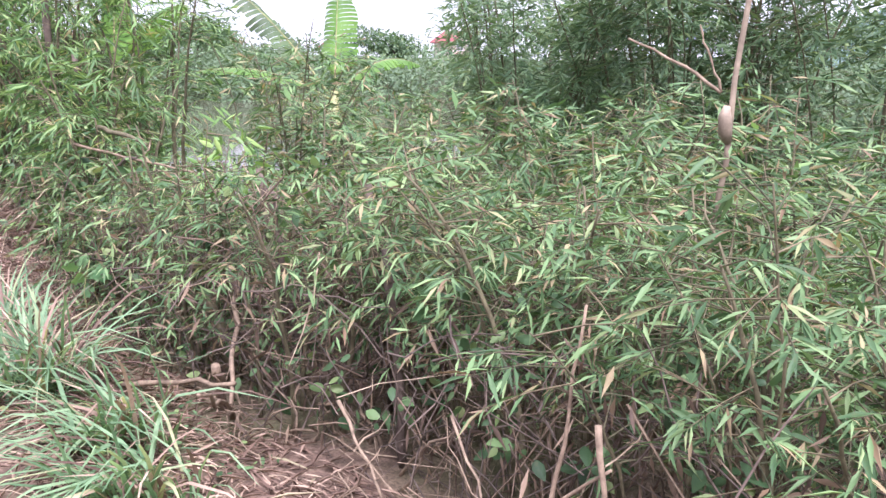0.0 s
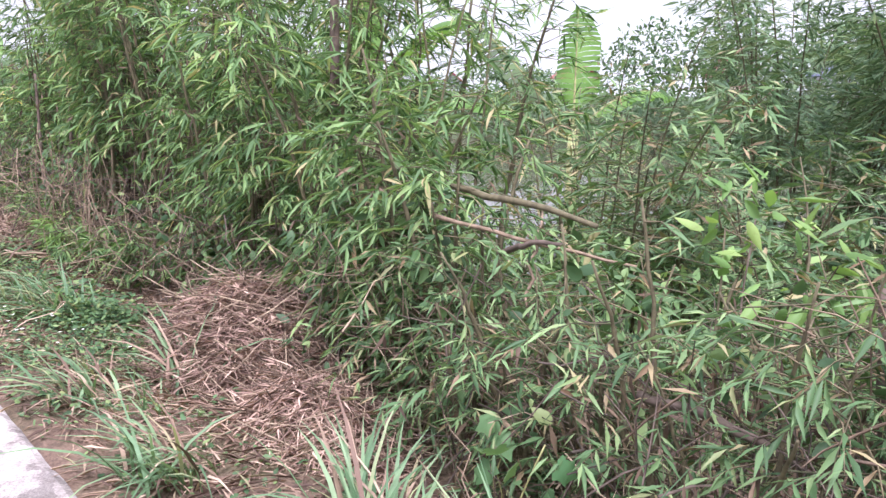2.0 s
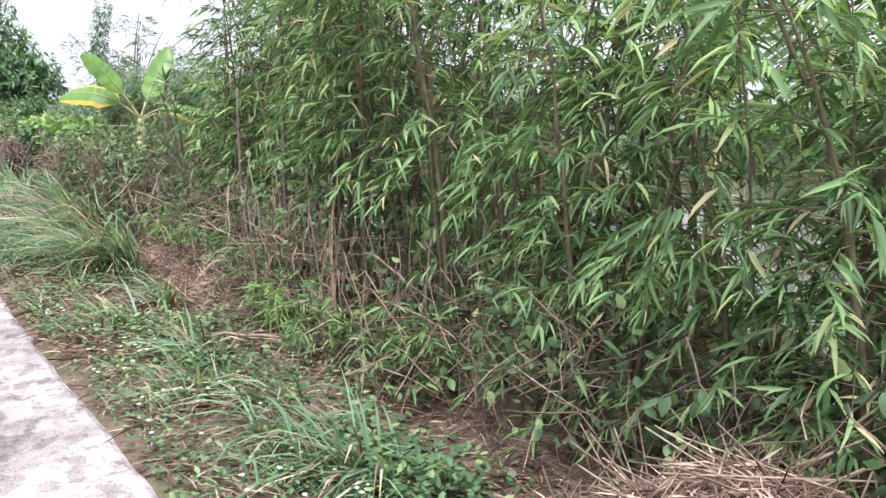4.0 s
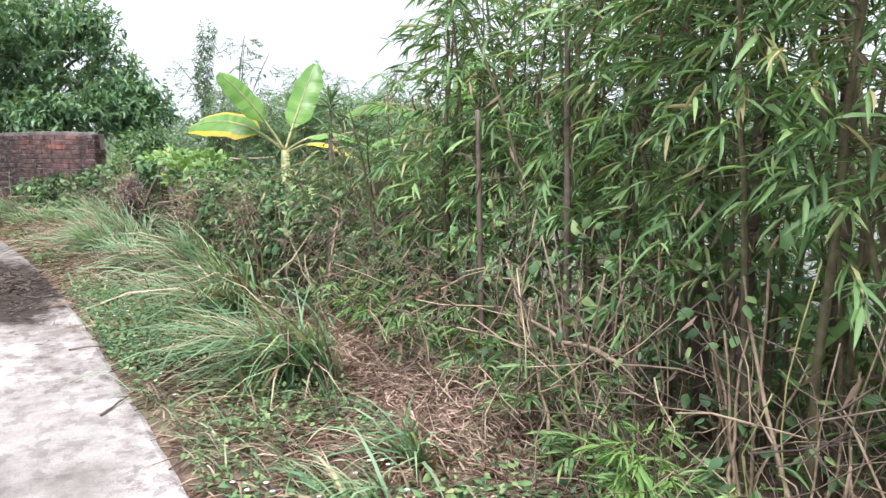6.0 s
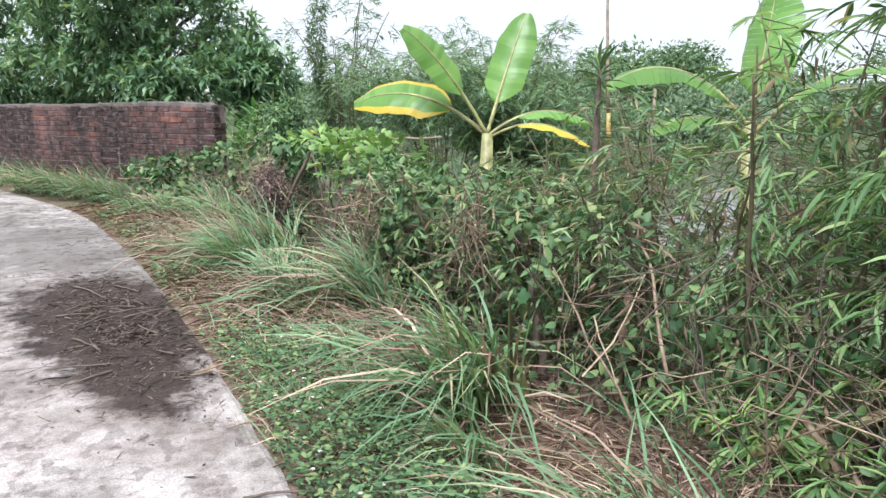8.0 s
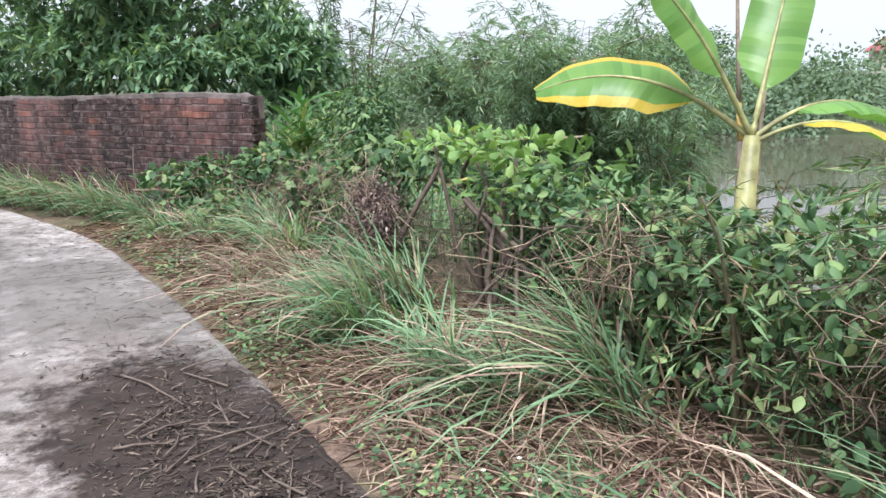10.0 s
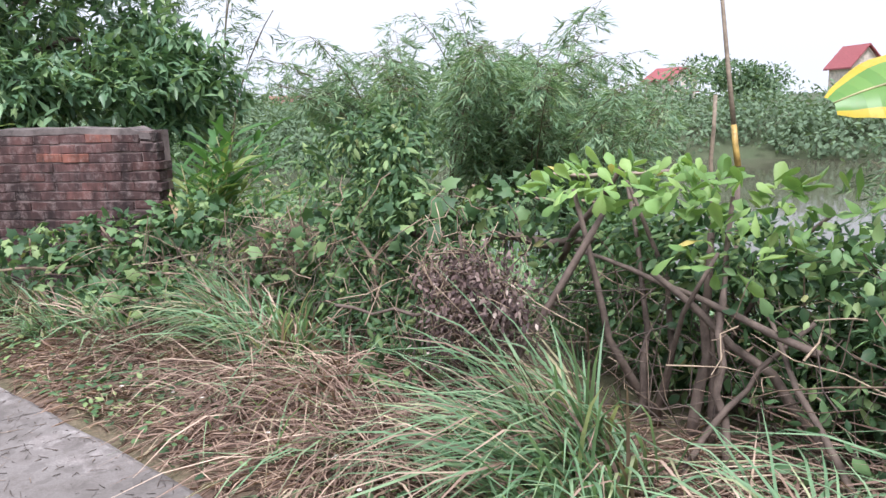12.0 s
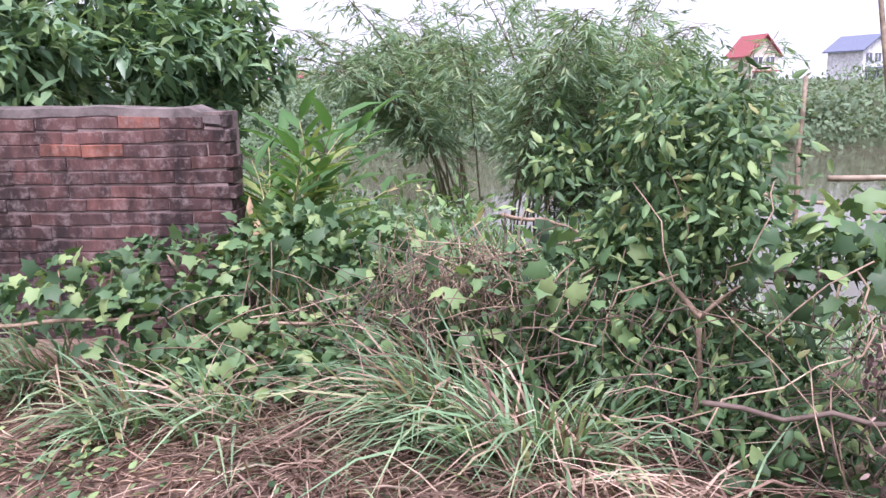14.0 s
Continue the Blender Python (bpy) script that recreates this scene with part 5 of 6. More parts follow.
shrub("low_shrub", (0.75, 13.75), [((0.7, 13.8, 0.5), (0.35, 0.4, 0.28), 700), ((0.9, 13.2, 0.55), (0.3, 0.4, 0.28), 600), ((0.62, 14.1, 0.7), (0.25, 0.25, 0.12), 260), ((0.9, 12.5, 0.5), (0.25, 0.4, 0.3), 350)], 3, VINE_LEAF, "tangled green weeds and creepers in the hedge", size=(0.045, 0.09), wide=0.5)
for y in np.concatenate([np.arange(0.5, 11.2, 0.8), np.arange(11.2, 14.4, 0.32)]):
    x = float(hedge(y)) - 0.12
    shrub("creeper", (x, y), [((x, y, rng.uniform(0.0, 0.3)), (0.22, 0.4, 0.24), 110), ((x + 0.05, y + 0.2, rng.uniform(0.3, 0.75)), (0.2, 0.3, 0.22), 90)], 1, VINE_LEAF, "creeper with oval green leaves in the bamboo hedge", "creeper", size=(0.03, 0.075), wide=0.6, stem_r=0.004, group="creepers in the hedge")

shrub("sapling", (1.95, 3.4), [((1.9, 3.32, 0.78), (0.16, 0.2, 0.16), 30), ((2.0, 3.5, 0.88), (0.14, 0.18, 0.14), 22)], 2, YOUNG_LEAF, "slender sapling with yellow-green leaves in the hedge", "sapling", size=(0.05, 0.12), wide=0.34, stem_r=0.006)
shrub("sapling", (2.0, 8.55), [((1.95, 8.5, 0.55), (0.25, 0.3, 0.25), 70), ((2.1, 8.3, 0.8), (0.2, 0.25, 0.2), 45)], 2, YOUNG_LEAF, "young plant with bright yellow-green leaves behind the bamboo", "sapling", size=(0.1, 0.22), wide=0.26, stem_r=0.008)
hl = thing("hanging_leaf", (1.56, 4.98, 0.6), "single dry cream-coloured leaf hanging from a twig", "leaf")
part("blade", leaves(np.array([[1.56, 4.98, 0.6]]), np.array([[0.02, 0.0, -1.0]]), np.array([[-0.8, -0.6, 0.1]]), 0.13, 0.022), CUT_WOOD, hl)
part("stalk", tube([(1.56, 4.98, 0.59), (1.62, 5.02, 0.72), (1.75, 5.1, 0.82)], [0.0015, 0.0015, 0.002], 4), TWIG, hl)

# bundle of withered leaves hanging in the fence
db = thing("dead_branch", (0.0, 15.78, float(ground(0.0, 15.78))), "withered branch hung with curled dark brown leaves", "branch")
part("stem", tube(curve((0.0, 15.78, float(ground(0.0, 15.78))), (-0.05, 15.78, 0.72), (0.03, 0, 0), 8, 0.01), np.linspace(0.012, 0.006, 8), 6), BARK, db)
part("dead_foliage", joined([leaf_mass((c[0] - 0.04, c[1] - 0.42, c[2]), r, n, (0.014, 0.036), OVATE, 0.5, down=0.8, shell=0.05, ragged=0.8) for c, r, n in (((-0.02, 16.15, 0.46), (0.16, 0.2, 0.2), 1300), ((0.0, 16.0, 0.42), (0.13, 0.16, 0.2), 800), ((0.0, 16.32, 0.3), (0.13, 0.16, 0.16), 700), ((-0.02, 16.1, 0.62), (0.14, 0.22, 0.08), 450), ((0.02, 16.15, 0.18), (0.12, 0.2, 0.14), 600), ((-0.03, 15.88, 0.5), (0.1, 0.14, 0.13), 400), ((0.0, 16.42, 0.5), (0.08, 0.12, 0.1), 250))]), DEAD_LEAF, db, kind="stuff")
q = np.array([-0.06, 15.73, 0.46]) + rng.normal(0, 1, (260, 3)) * np.array([0.08, 0.15, 0.15])
part("twigwork", tubes(q[:, None] + unit(rng.normal(0, 1, (260, 3)))[:, None] * rng.uniform(0.08, 0.25, (260, 1, 1)) * np.linspace(-0.5, 0.5, 4)[None, :, None] + rng.normal(0, 0.01, (260, 4, 3)), np.ones((260, 4)) * 0.0022, 3), TWIG, db, kind="stuff")
for c, r in (((0.05, 17.55, 0.45), (0.16, 0.22, 0.16)), ((-0.15, 17.75, 0.4), (0.14, 0.2, 0.12)), ((0.35, 13.7, 0.6), (0.12, 0.15, 0.2)), ((0.6, 12.6, 0.62), (0.1, 0.12, 0.2))):
    n = 120
    z0 = float(ground(c[0], c[1]))
    q = np.asarray(c) + rng.normal(0, 0.5, (n, 3)) * np.asarray(r)
    sh = thing("dry_spray", (c[0], c[1], z0), "spray of dead bleached twigs caught in the vines", "dead branch", "dead sprays in the vines")
    part("stem", tube(curve((c[0], c[1], z0 - 0.02), c, rng.normal(0, 0.05, 3), 6, 0.01), np.linspace(0.007, 0.004, 6), 5), TWIG, sh)
    part("twigwork", tubes(q[:, None] + unit(rng.normal(0, 1, (n, 3)) + np.array([-0.3, 0, -0.5]))[:, None] * rng.uniform(0.1, 0.3, (n, 1, 1)) * np.linspace(0, 1, 4)[None, :, None] + rng.normal(0, 0.008, (n, 4, 3)), np.ones((n, 1)) * np.array([[0.003, 0.0026, 0.002, 0.0008]]), 3), TWIG, sh, kind="stuff")

for k, (c, n) in enumerate((((-0.08, 17.72, 0.5), 46), ((0.1, 17.66, 0.55), 34), ((-0.6, 17.5, 0.14), 60), ((-1.0, 17.75, 0.12), 60))):
    z0 = float(ground(c[0], c[1]))
    low = k > 1
    ds = thing("dry_stalk_spray", (c[0], c[1], z0), "spray of bleached dead grass stalks bent over the weeds", "dead grass", "bleached stalk sprays")
    part("stem", tube(curve((c[0] + 0.05, c[1], z0 - 0.02), c, (0.03, 0, 0.02), 6, 0.004), np.linspace(0.006, 0.004, 6), 5), TWIG, ds)
    a = rng.uniform(0, 2 * np.pi, n)
    d = np.stack([np.cos(a) * 0.6 - 0.3, np.sin(a) * 0.7 - 0.2, rng.uniform(-0.9, 0.1, n) if not low else rng.uniform(-0.1, 0.5, n)], 1)
    s4 = np.linspace(0, 1, 5)[None, :, None]
    q = np.asarray(c) + rng.normal(0, 0.05, (n, 3)) * (4.0 if low else 1.0)
    q[:, 2] = np.maximum(q[:, 2], z0 + 0.02)
    pts = q[:, None] + unit(d)[:, None] * rng.uniform(0.15, 0.42, (n, 1, 1)) * s4 - np.array([0, 0, 0.12]) * s4 ** 2
    part("stalk_tangle", above_ground(tubes(pts, np.ones((n, 1)) * np.array([[0.0026, 0.0024, 0.002, 0.0016, 0.0008]]), 3), 0.0), TWIG, ds, kind="stuff")

# bare pale vine stems hanging over the shrub
for i in range(22):
    y0, x0, z0 = rng.uniform(15.9, 17.4), rng.uniform(-0.12, 0.05), rng.uniform(0.45, 0.95)
    stick((x0 + 0.1, y0, z0), (x0 - rng.uniform(0.0, 0.12), y0 + rng.normal(0, 0.12), z0 - rng.uniform(0.25, 0.6)), rng.uniform(0.0018, 0.004), (-0.08, rng.normal(0, 0.08), 0.02), label="thin bare pale vine stem hanging in the shrub", name="hanging_vine", category="vine", group="bare vine stems", taper=0.5, wobble=0.02, sides=5)
for i in range(16):
    y0 = rng.uniform(17.2, 18.7)
    x0 = float(edge(y0)) + rng.uniform(0.9, 1.7)
    z0 = float(ground(x0, y0))
    stick((x0, y0, z0 + 0.05), (x0 + rng.normal(0, 0.15), y0 + rng.normal(0, 0.35), z0 + rng.uniform(0.15, 0.45)), rng.uniform(0.0025, 0.006), (0, 0, 0.06), label="thin bleached dead stem among the creepers", name="dry_weed", category="stem", group="dead stems in the creepers", taper=0.5, wobble=0.02, sides=5)

# crooked stems, rails and forks of the old fence
for a, b, r, sag in (((-0.1, 15.62, -0.06), (0.24, 15.28, 0.82), 0.022, (0.0, 0, 0.03)), ((0.42, 15.0, -0.06), (0.5, 15.0, 0.75), 0.024, (0.03, 0, 0)), ((0.3, 14.75, -0.06), (0.45, 14.9, 0.65), 0.02, (-0.04, 0, 0)), ((0.6, 14.5, -0.06), (0.3, 15.1, 0.62), 0.022, (0, 0, 0.06)), ((0.15, 14.85, -0.05), (0.5, 14.6, 0.5), 0.014, (0, 0.05, 0)),
                     ((0.35, 14.5, 0.45), (0.42, 15.6, 0.62), 0.014, (0, 0, 0.02)), ((0.25, 14.3, 0.05), (0.55, 14.9, 0.6), 0.013, (0, 0, 0.03)), ((0.62, 15.9, 0.5), (0.48, 15.4, 0.98), 0.018, (0, 0, 0))):
    stick(a, b, r, sag, BARK, "crooked grey-brown shrub stem", "shrub_stem", "stem", group="crooked shrub stems")
for a, b, r, m, lab in (((-0.3, 16.42, 0.35), (0.0, 15.75, 0.38), 0.008, BARK, "grey-brown fence rail tied through the shrubs"), ((0.3, 16.75, 0.58), (0.75, 15.7, 0.6), 0.026, BARK, "thick brown fence rail lying in the vines"), ((0.95, 16.6, 0.84), (1.55, 15.9, 0.86), 0.013, POLE_GREY, "thin pale bamboo rail above the vines"),
                        ((-0.95, 18.45, 0.22), (0.1, 17.8, 0.3), 0.009, TWIG, "pale dry stick lying across the weeds"), ((-1.5, 18.95, 0.3), (-0.95, 18.55, 0.32), 0.01, TWIG, "pale dry stick lying across the weeds"), ((0.8, 16.8, 0.78), (1.3, 16.0, 0.68), 0.009, TWIG, "thin dry rail in the vines"), ((-0.35, 18.0, 0.05), (0.35, 16.9, 0.5), 0.006, TWIG, "thin dry stalk leaning in the weeds")):
    stick(a, b, r, (0, 0, -0.01), m, lab, "fence_rail", "rail", group="old fence rails", taper=0.85)
for x, y, dz in ((0.02, 16.58, 0.5), (-0.78, 18.62, 0.42)):
    fk = thing("forked_stick", (x, y, float(ground(x, y))), "pale bleached forked stick standing in the weeds", "stick", "forked sticks")
    part("stem", tube(curve((x, y, float(ground(x, y)) - 0.02), (x, y + 0.03, dz), (0.02, 0.02, 0), 6, 0.006), np.linspace(0.012, 0.01, 6), 6), TWIG, fk)
    part("prong", tube(curve((x, y + 0.03, dz - 0.02), (x - 0.04, y + 0.16, dz + 0.12), (0, 0, 0.01), 5), np.linspace(0.011, 0.005, 5), 6), TWIG, fk)
    part("prong", tube(curve((x, y + 0.03, dz - 0.02), (x + 0.04, y - 0.08, dz + 0.1), (0, 0, 0.01), 5), np.linspace(0.009, 0.003, 5), 6), TWIG, fk)
for x, y, h in ((-1.5, 19.2, 0.66), (-1.25, 18.9, 0.5), (-1.05, 18.85, 0.55)):
    stick((x, y, -0.06), (x + 0.03, y + 0.02, h), 0.007, label="thin pale dead stalk standing before the wall", name="dead_stalk", category="stalk", group="dead stalks")

# pole in the pond's edge
pz = float(ground(4.15, 17.3))
pole = thing("bamboo_pole", (4.14, 17.3, pz), "tall leaning bamboo pole with a yellow foot", "pole")
part("lower_pole", tube([(4.14, 17.3, pz - 0.05), (4.15, 17.33, 0.62)], 0.022, 9), BARK, pole, "dark wet foot")
part("middle_pole", tube([(4.15, 17.33, 0.62), (4.16, 17.37, 0.8), (4.17, 17.4, 0.98)], [0.028, 0.026, 0.025], 9), POLE_YELLOW, pole, "bright yellow length")
part("upper_pole", tube([(4.17, 17.4, 0.98), (4.2, 17.5, 1.5), (4.25, 17.63, 2.2), (4.3, 17.72, 2.7)], [0.024, 0.02, 0.016, 0.012], 9), POLE_GREY, pole, "weathered grey-brown length")
stick((5.6, 18.65, float(ground(5.6, 18.65))), (5.63, 18.63, 1.25), 0.03, material=POLE_GREY, label="weathered post standing at the pond's edge", name="pond_post", category="post", taper=0.8)

# ginger clump at the broken wall end
gg = thing("ginger_clump", (-0.15, 19.05, float(ground(-0.15, 19.05))), "clump of arching ginger stems with long pointed leaves", "plant")
for i in range(17):
    a, o = rng.uniform(0, 2 * np.pi), rng.uniform(0.25, 0.7)
    b0 = np.array([-0.12 + rng.normal(0, 0.07), 19.05 + rng.normal(0, 0.09), float(ground(-0.15, 19.05)) - 0.02])
    top = b0 + np.array([max(0.1, math.cos(a) * o + 0.25), math.sin(a) * o * 0.7, rng.uniform(0.7, 1.15)])
    line = curve(b0, top, (-0.25 * math.cos(a) * o, -0.25 * math.sin(a) * o, 0.08), 9)
    part("stem", tube(line, np.linspace(0.007, 0.003, 9), 5), STEM_GREEN, gg)
    u = np.linspace(0.35, 1, 11)
    q = np.stack([np.interp(u, np.linspace(0, 1, 9), line[:, k]) for k in range(3)], 1)
    t = unit(line[-1] - line[4])
    sd = unit(np.cross(t, [0, 0, 1.0]))
    ln = rng.uniform(0.2, 0.32, 11)
    part("leaves", leaves(q, t * 0.75 + sd * np.where(np.arange(11) % 2, 0.6, -0.6)[:, None] + rng.normal(0, 0.1, (11, 3)), np.array([0, 0, 1.0]) + rng.normal(0, 0.2, (11, 3)), ln, ln * 0.22), FERN_LEAF, gg)

part("dry_sheath", leaves(np.array([[-0.3, 18.9, 0.72], [-0.27, 18.88, 0.6]]), np.array([[-0.05, -0.1, -1.0], [-0.25, -0.1, -0.8]]), np.array([[-0.7, -0.7, 0.2], [-0.5, -0.8, 0.3]]), np.array([0.2, 0.14]), np.array([0.035, 0.04])), CUT_WOOD, gg, "pale dry curled leaf sheath")

# ---- behind the hedge and round the pond ----
for x, y, h, arch, low in ((3.1, 20.6, 2.55, 0.62, 0.5), (4.0, 20.3, 3.3, 0.5, 0.3), (4.9, 19.6, 3.05, 0.5, 0.2)):
    bamboo(x, y, h, 22, 78, 0.65, leaf=(0.08, 0.16), fall=0.45, arch=arch, label="rounded weeping bamboo bush at the pond's edge", group="weeping bamboo at the pond", low=low, per=11, material=BUSH_LEAF, radius=(0.008, 0.016), twig=(0.2, 0.45), hang=0.6, name="bamboo_bush", shape=FAR, wide=0.13)
bamboo(8.6, 4.5, 5.8, 20, 66, 1.3, leaf=(0.14, 0.22), arch=0.4, label="dark tall bamboo thicket beyond the low hedge", low=0.15, per=11, material=DARK_LEAF, radius=(0.012, 0.025), twig=(0.3, 0.7), hang=0.6, name="bamboo_thicket", shape=TINY)
bamboo(8.2, 2.2, 6.2, 22, 70, 1.4, leaf=(0.14, 0.22), arch=0.35, label="dark tall bamboo thicket beyond the low hedge", low=0.15, per=11, material=DARK_LEAF, radius=(0.012, 0.025), twig=(0.3, 0.7), hang=0.6, name="bamboo_thicket", shape=TINY)
bamboo(6.75, 16.15, 2.2, 18, 50, 0.7, leaf=(0.12, 0.2), arch=0.45, label="weeping bamboo bush over the pond's edge", low=0.2, per=10, material=DARK_LEAF, twig=(0.3, 0.6), hang=0.7, name="bamboo_bush", shape=FAR)
bamboo(2.9, 27.5, 4.2, 9, 36, 0.5, leaf=(0.16, 0.26), arch=0.3, label="tall feathery bamboo far beyond the wall", low=0.2, per=10, material=DARK_LEAF, radius=(0.02, 0.035), twig=(0.4, 0.9), hang=0.6, name="bamboo_bush", shape=FAR)


bamboo(8.6, 6.9, 4.8, 20, 80, 1.0, leaf=(0.14, 0.22), arch=0.28, label="dark tall bamboo thicket beyond the low hedge", low=0.12, per=11, material=BUSH_LEAF, radius=(0.012, 0.025), twig=(0.3, 0.7), hang=0.6, name="bamboo_thicket", shape=TINY)
for x, y, h in ((5.3, 7.4, 2.3), (3.0, 8.8, 1.5), (3.3, 9.7, 1.6), (2.9, 10.5, 1.5), (4.4, 9.6, 1.9), (4.2, 11.0, 1.8), (6.3, 7.2, 1.9), (4.5, 6.3, 2.15), (5.6, 6.5, 2.1), (3.6, 5.4, 1.75), (5.0, 6.6, 1.25), (6.9, 7.9, 1.3), (3.5, 3.7, 1.45), (4.0, 3.0, 1.55), (3.6, 2.3, 1.5), (4.3, 1.8, 1.6), (3.4, 1.2, 1.5), (4.1, 0.6, 1.6), (3.3, 0.0, 1.5), (4.6, 4.2, 1.55), (5.2, 2.8, 1.8), (4.9, 5.2, 1.4), (3.9, 4.6, 1.2), (3.9, -0.8, 1.6), (5.3, 1.2, 1.8)):
    bamboo(x, y, h * 1.12, 8, 30, 0.5, leaf=(0.07, 0.15), material=HEDGE_LEAF, label="young bushy bamboo on the slope behind the hedge", group="bamboo on the slope", low=0.2, per=9, shape=TINY)


def slope_grass(n, y0, y1, d0, d1, h):
    p = scatter(n, y0, y1, d0, d1)
    p = p[p[:, 2] > -0.75]
    m = len(p)
    return blades(p - np.array([0, 0, 0.02]), rng.uniform(0, 2 * np.pi, m), rng.uniform(0.05, 0.6, m), rng.uniform(*h, m), 0.012, rng.uniform(0.1, 0.7, m))


mesh_thing("slope_grass", joined([slope_grass(9000, -2, 12, 2.2, 7.5, (0.2, 0.7)), slope_grass(8000, 12, 20, 1.9, 7.5, (0.2, 0.6)), slope_grass(5000, 17.5, 23.5, 2.5, 7.0, (0.15, 0.4))]), GRASS_BLADE, "rough green grass on the slope down to the pond", "grass", kind="stuff")
g = []
for i in range(150):
    y = rng.uniform(-2, 24) if i < 70 else rng.uniform(-1, 10)
    x = float(edge(y)) + (rng.uniform(2.3, 6.0) if i < 70 else rng.uniform(2.3, 5.6))
    z = float(ground(x, y))
    if math.hypot(x - 3, y - 16.8) > 1.3:
        g.append(leaf_mass((x, y, z + 0.2), (0.5, 0.55, rng.uniform(0.25, 0.45) if i < 70 else rng.uniform(0.5, 0.95)), 220, (0.07, 0.15), TINY, 0.34, ragged=0.6))
mesh_thing("bank_weeds", above_ground(joined(g)), BAMBOO_LEAF, "rank green weeds on the bank behind the hedge", "weeds", kind="stuff")

# far bank: shrubs, trees
g = []
for i in range(210):
    a = rng.uniform(-25, 112)
    r = rng.uniform(24.5, 30) if i < 140 else rng.uniform(30, 70)
    x, y = 1 + r * math.cos(radians(a)) / 1.1, 12 + r * math.sin(radians(a)) / 0.85
    if x < -1 + 0.1 * y:
        continue
    h = rng.uniform(0.35, 1.15) if r < 30 else rng.uniform(0.7, 1.3)
    w = rng.uniform(1.3, 2.6)
    g.append(leaf_mass((x, y, float(ground(x, y)) + h * 0.3), (w, w, h), int((460 if r < 30 else 360) * w), (0.12, 0.25) if r < 30 else (0.16, 0.3), TINY, 0.55, ragged=0.5))
mesh_thing("far_woods", joined(g), WOOD_LEAF, "green scrub and low trees along the far bank", "woods", kind="stuff")
for x, y, h, w in ((16, 36, 2.6, 1.7), (21, 40, 2.2, 1.9), (30, 34, 2.0, 1.8), (25, 47, 2.4, 2.0), (41, 16, 3.0, 2.4), (30, 8, 2.8, 2.2), (24, 18.2, 3.6, 2.6), (26, 14.2, 3.2, 2.4)):
    z = float(ground(x, y))
    ob = thing("tree", (x, y, z), "small leafy green tree on the far bank", "tree", "trees on the far bank")
    part("trunk", tube(curve((x, y, z - 0.1), (x + 0.1, y, z + h * 0.75), (0.1, 0, 0), 6), np.linspace(0.12, 0.05, 6), 8), BARK, ob)
    part("crown", joined([leaf_mass((x + rng.normal(0, w * 0.45), y + rng.normal(0, w * 0.45), z + h * rng.uniform(0.45, 0.95)), (w * 0.6, w * 0.6, h * 0.28), 420, (0.15, 0.3), TINY, 0.45, ragged=0.4) for _ in range(7)]), DARK_LEAF, ob, kind="stuff")


def mango(x, y, ends, label, n=115):
    """A mango tree: trunk, limbs to the given ends, and drooping rosettes of long leaves round each end."""
    z = float(ground(x, y))
    ob = thing("mango_tree", (x, y, z), label, "tree")
    trunk = curve((x, y, z - 0.1), (x + 0.1, y + 0.1, z + 1.5), (0.05, 0, 0), 8, 0.02)
    part("trunk", tube(trunk, np.linspace(0.16, 0.11, 8), 10), BARK, ob)
    tips = []
    for i, end in enumerate(ends):
        b = curve(trunk[-1 - i % 3], end, (0, 0, 0.2), 8, 0.04)
        part("limb", tube(b, np.linspace(0.055, 0.012, 8), 7), BARK, ob)
        d = unit(rng.normal(0, 1, (n, 3)))
        tips.append(np.asarray(end) + d * rng.uniform(0.3, 1, (n, 1)) * np.array([0.55, 0.55, 0.45]))
    tips = np.concatenate(tips)
    out = unit(tips - trunk[-1])
    per = 9
    ld = unit(out[:, None] * 0.4 + rng.normal(0, 0.65, (len(tips), per, 3)) + np.array([0, 0, -0.3]))
    ln = rng.uniform(0.1, 0.19, len(tips) * per)
    part("crown", leaves(np.repeat(tips, per, 0) + rng.normal(0, 0.03, (len(tips) * per, 3)), ld.reshape(-1, 3), np.array([0, 0, 1.0]) + rng.normal(0, 0.35, (len(tips) * per, 3)), ln, ln * 0.34, FAR), MANGO_LEAF, ob, kind="stuff")


mango(-1.3, 21.9, [(0.15, 20.45, 1.3), (0.38, 20.7, 1.68), (-0.45, 20.35, 1.45), (-0.95, 20.5, 1.5), (0.05, 20.7, 1.75), (-0.35, 20.8, 2.9), (0.2, 21.3, 2.0), (-0.45, 21.0, 2.9), (-0.9, 20.9, 2.1), (-1.35, 21.1, 1.6), (-1.6, 21.2, 2.5), (-1.0, 21.6, 3.3), (-2.1, 21.7, 1.7), (-2.3, 21.9, 2.6), (-1.9, 22.3, 3.4), (-1.5, 20.6, 2.9), (-2.7, 22.3, 2.0), (-2.05, 22.3, 1.45), (-1.55, 21.6, 1.45), (-1.04, 20.7, 1.42), (-1.82, 22.3, 2.05), (-1.3, 21.2, 2.0), (0.45, 20.6, 1.55), (0.1, 20.5, 1.5), (-0.2, 22.2, 2.6), (-0.25, 22.4, 2.0), (-0.9, 22.3, 2.7), (-1.3, 21.8, 2.8), (-1.8, 21.9, 2.2), (0.0, 22.7, 1.6)], "dense dark green mango tree leaning over the brick wall", 84)
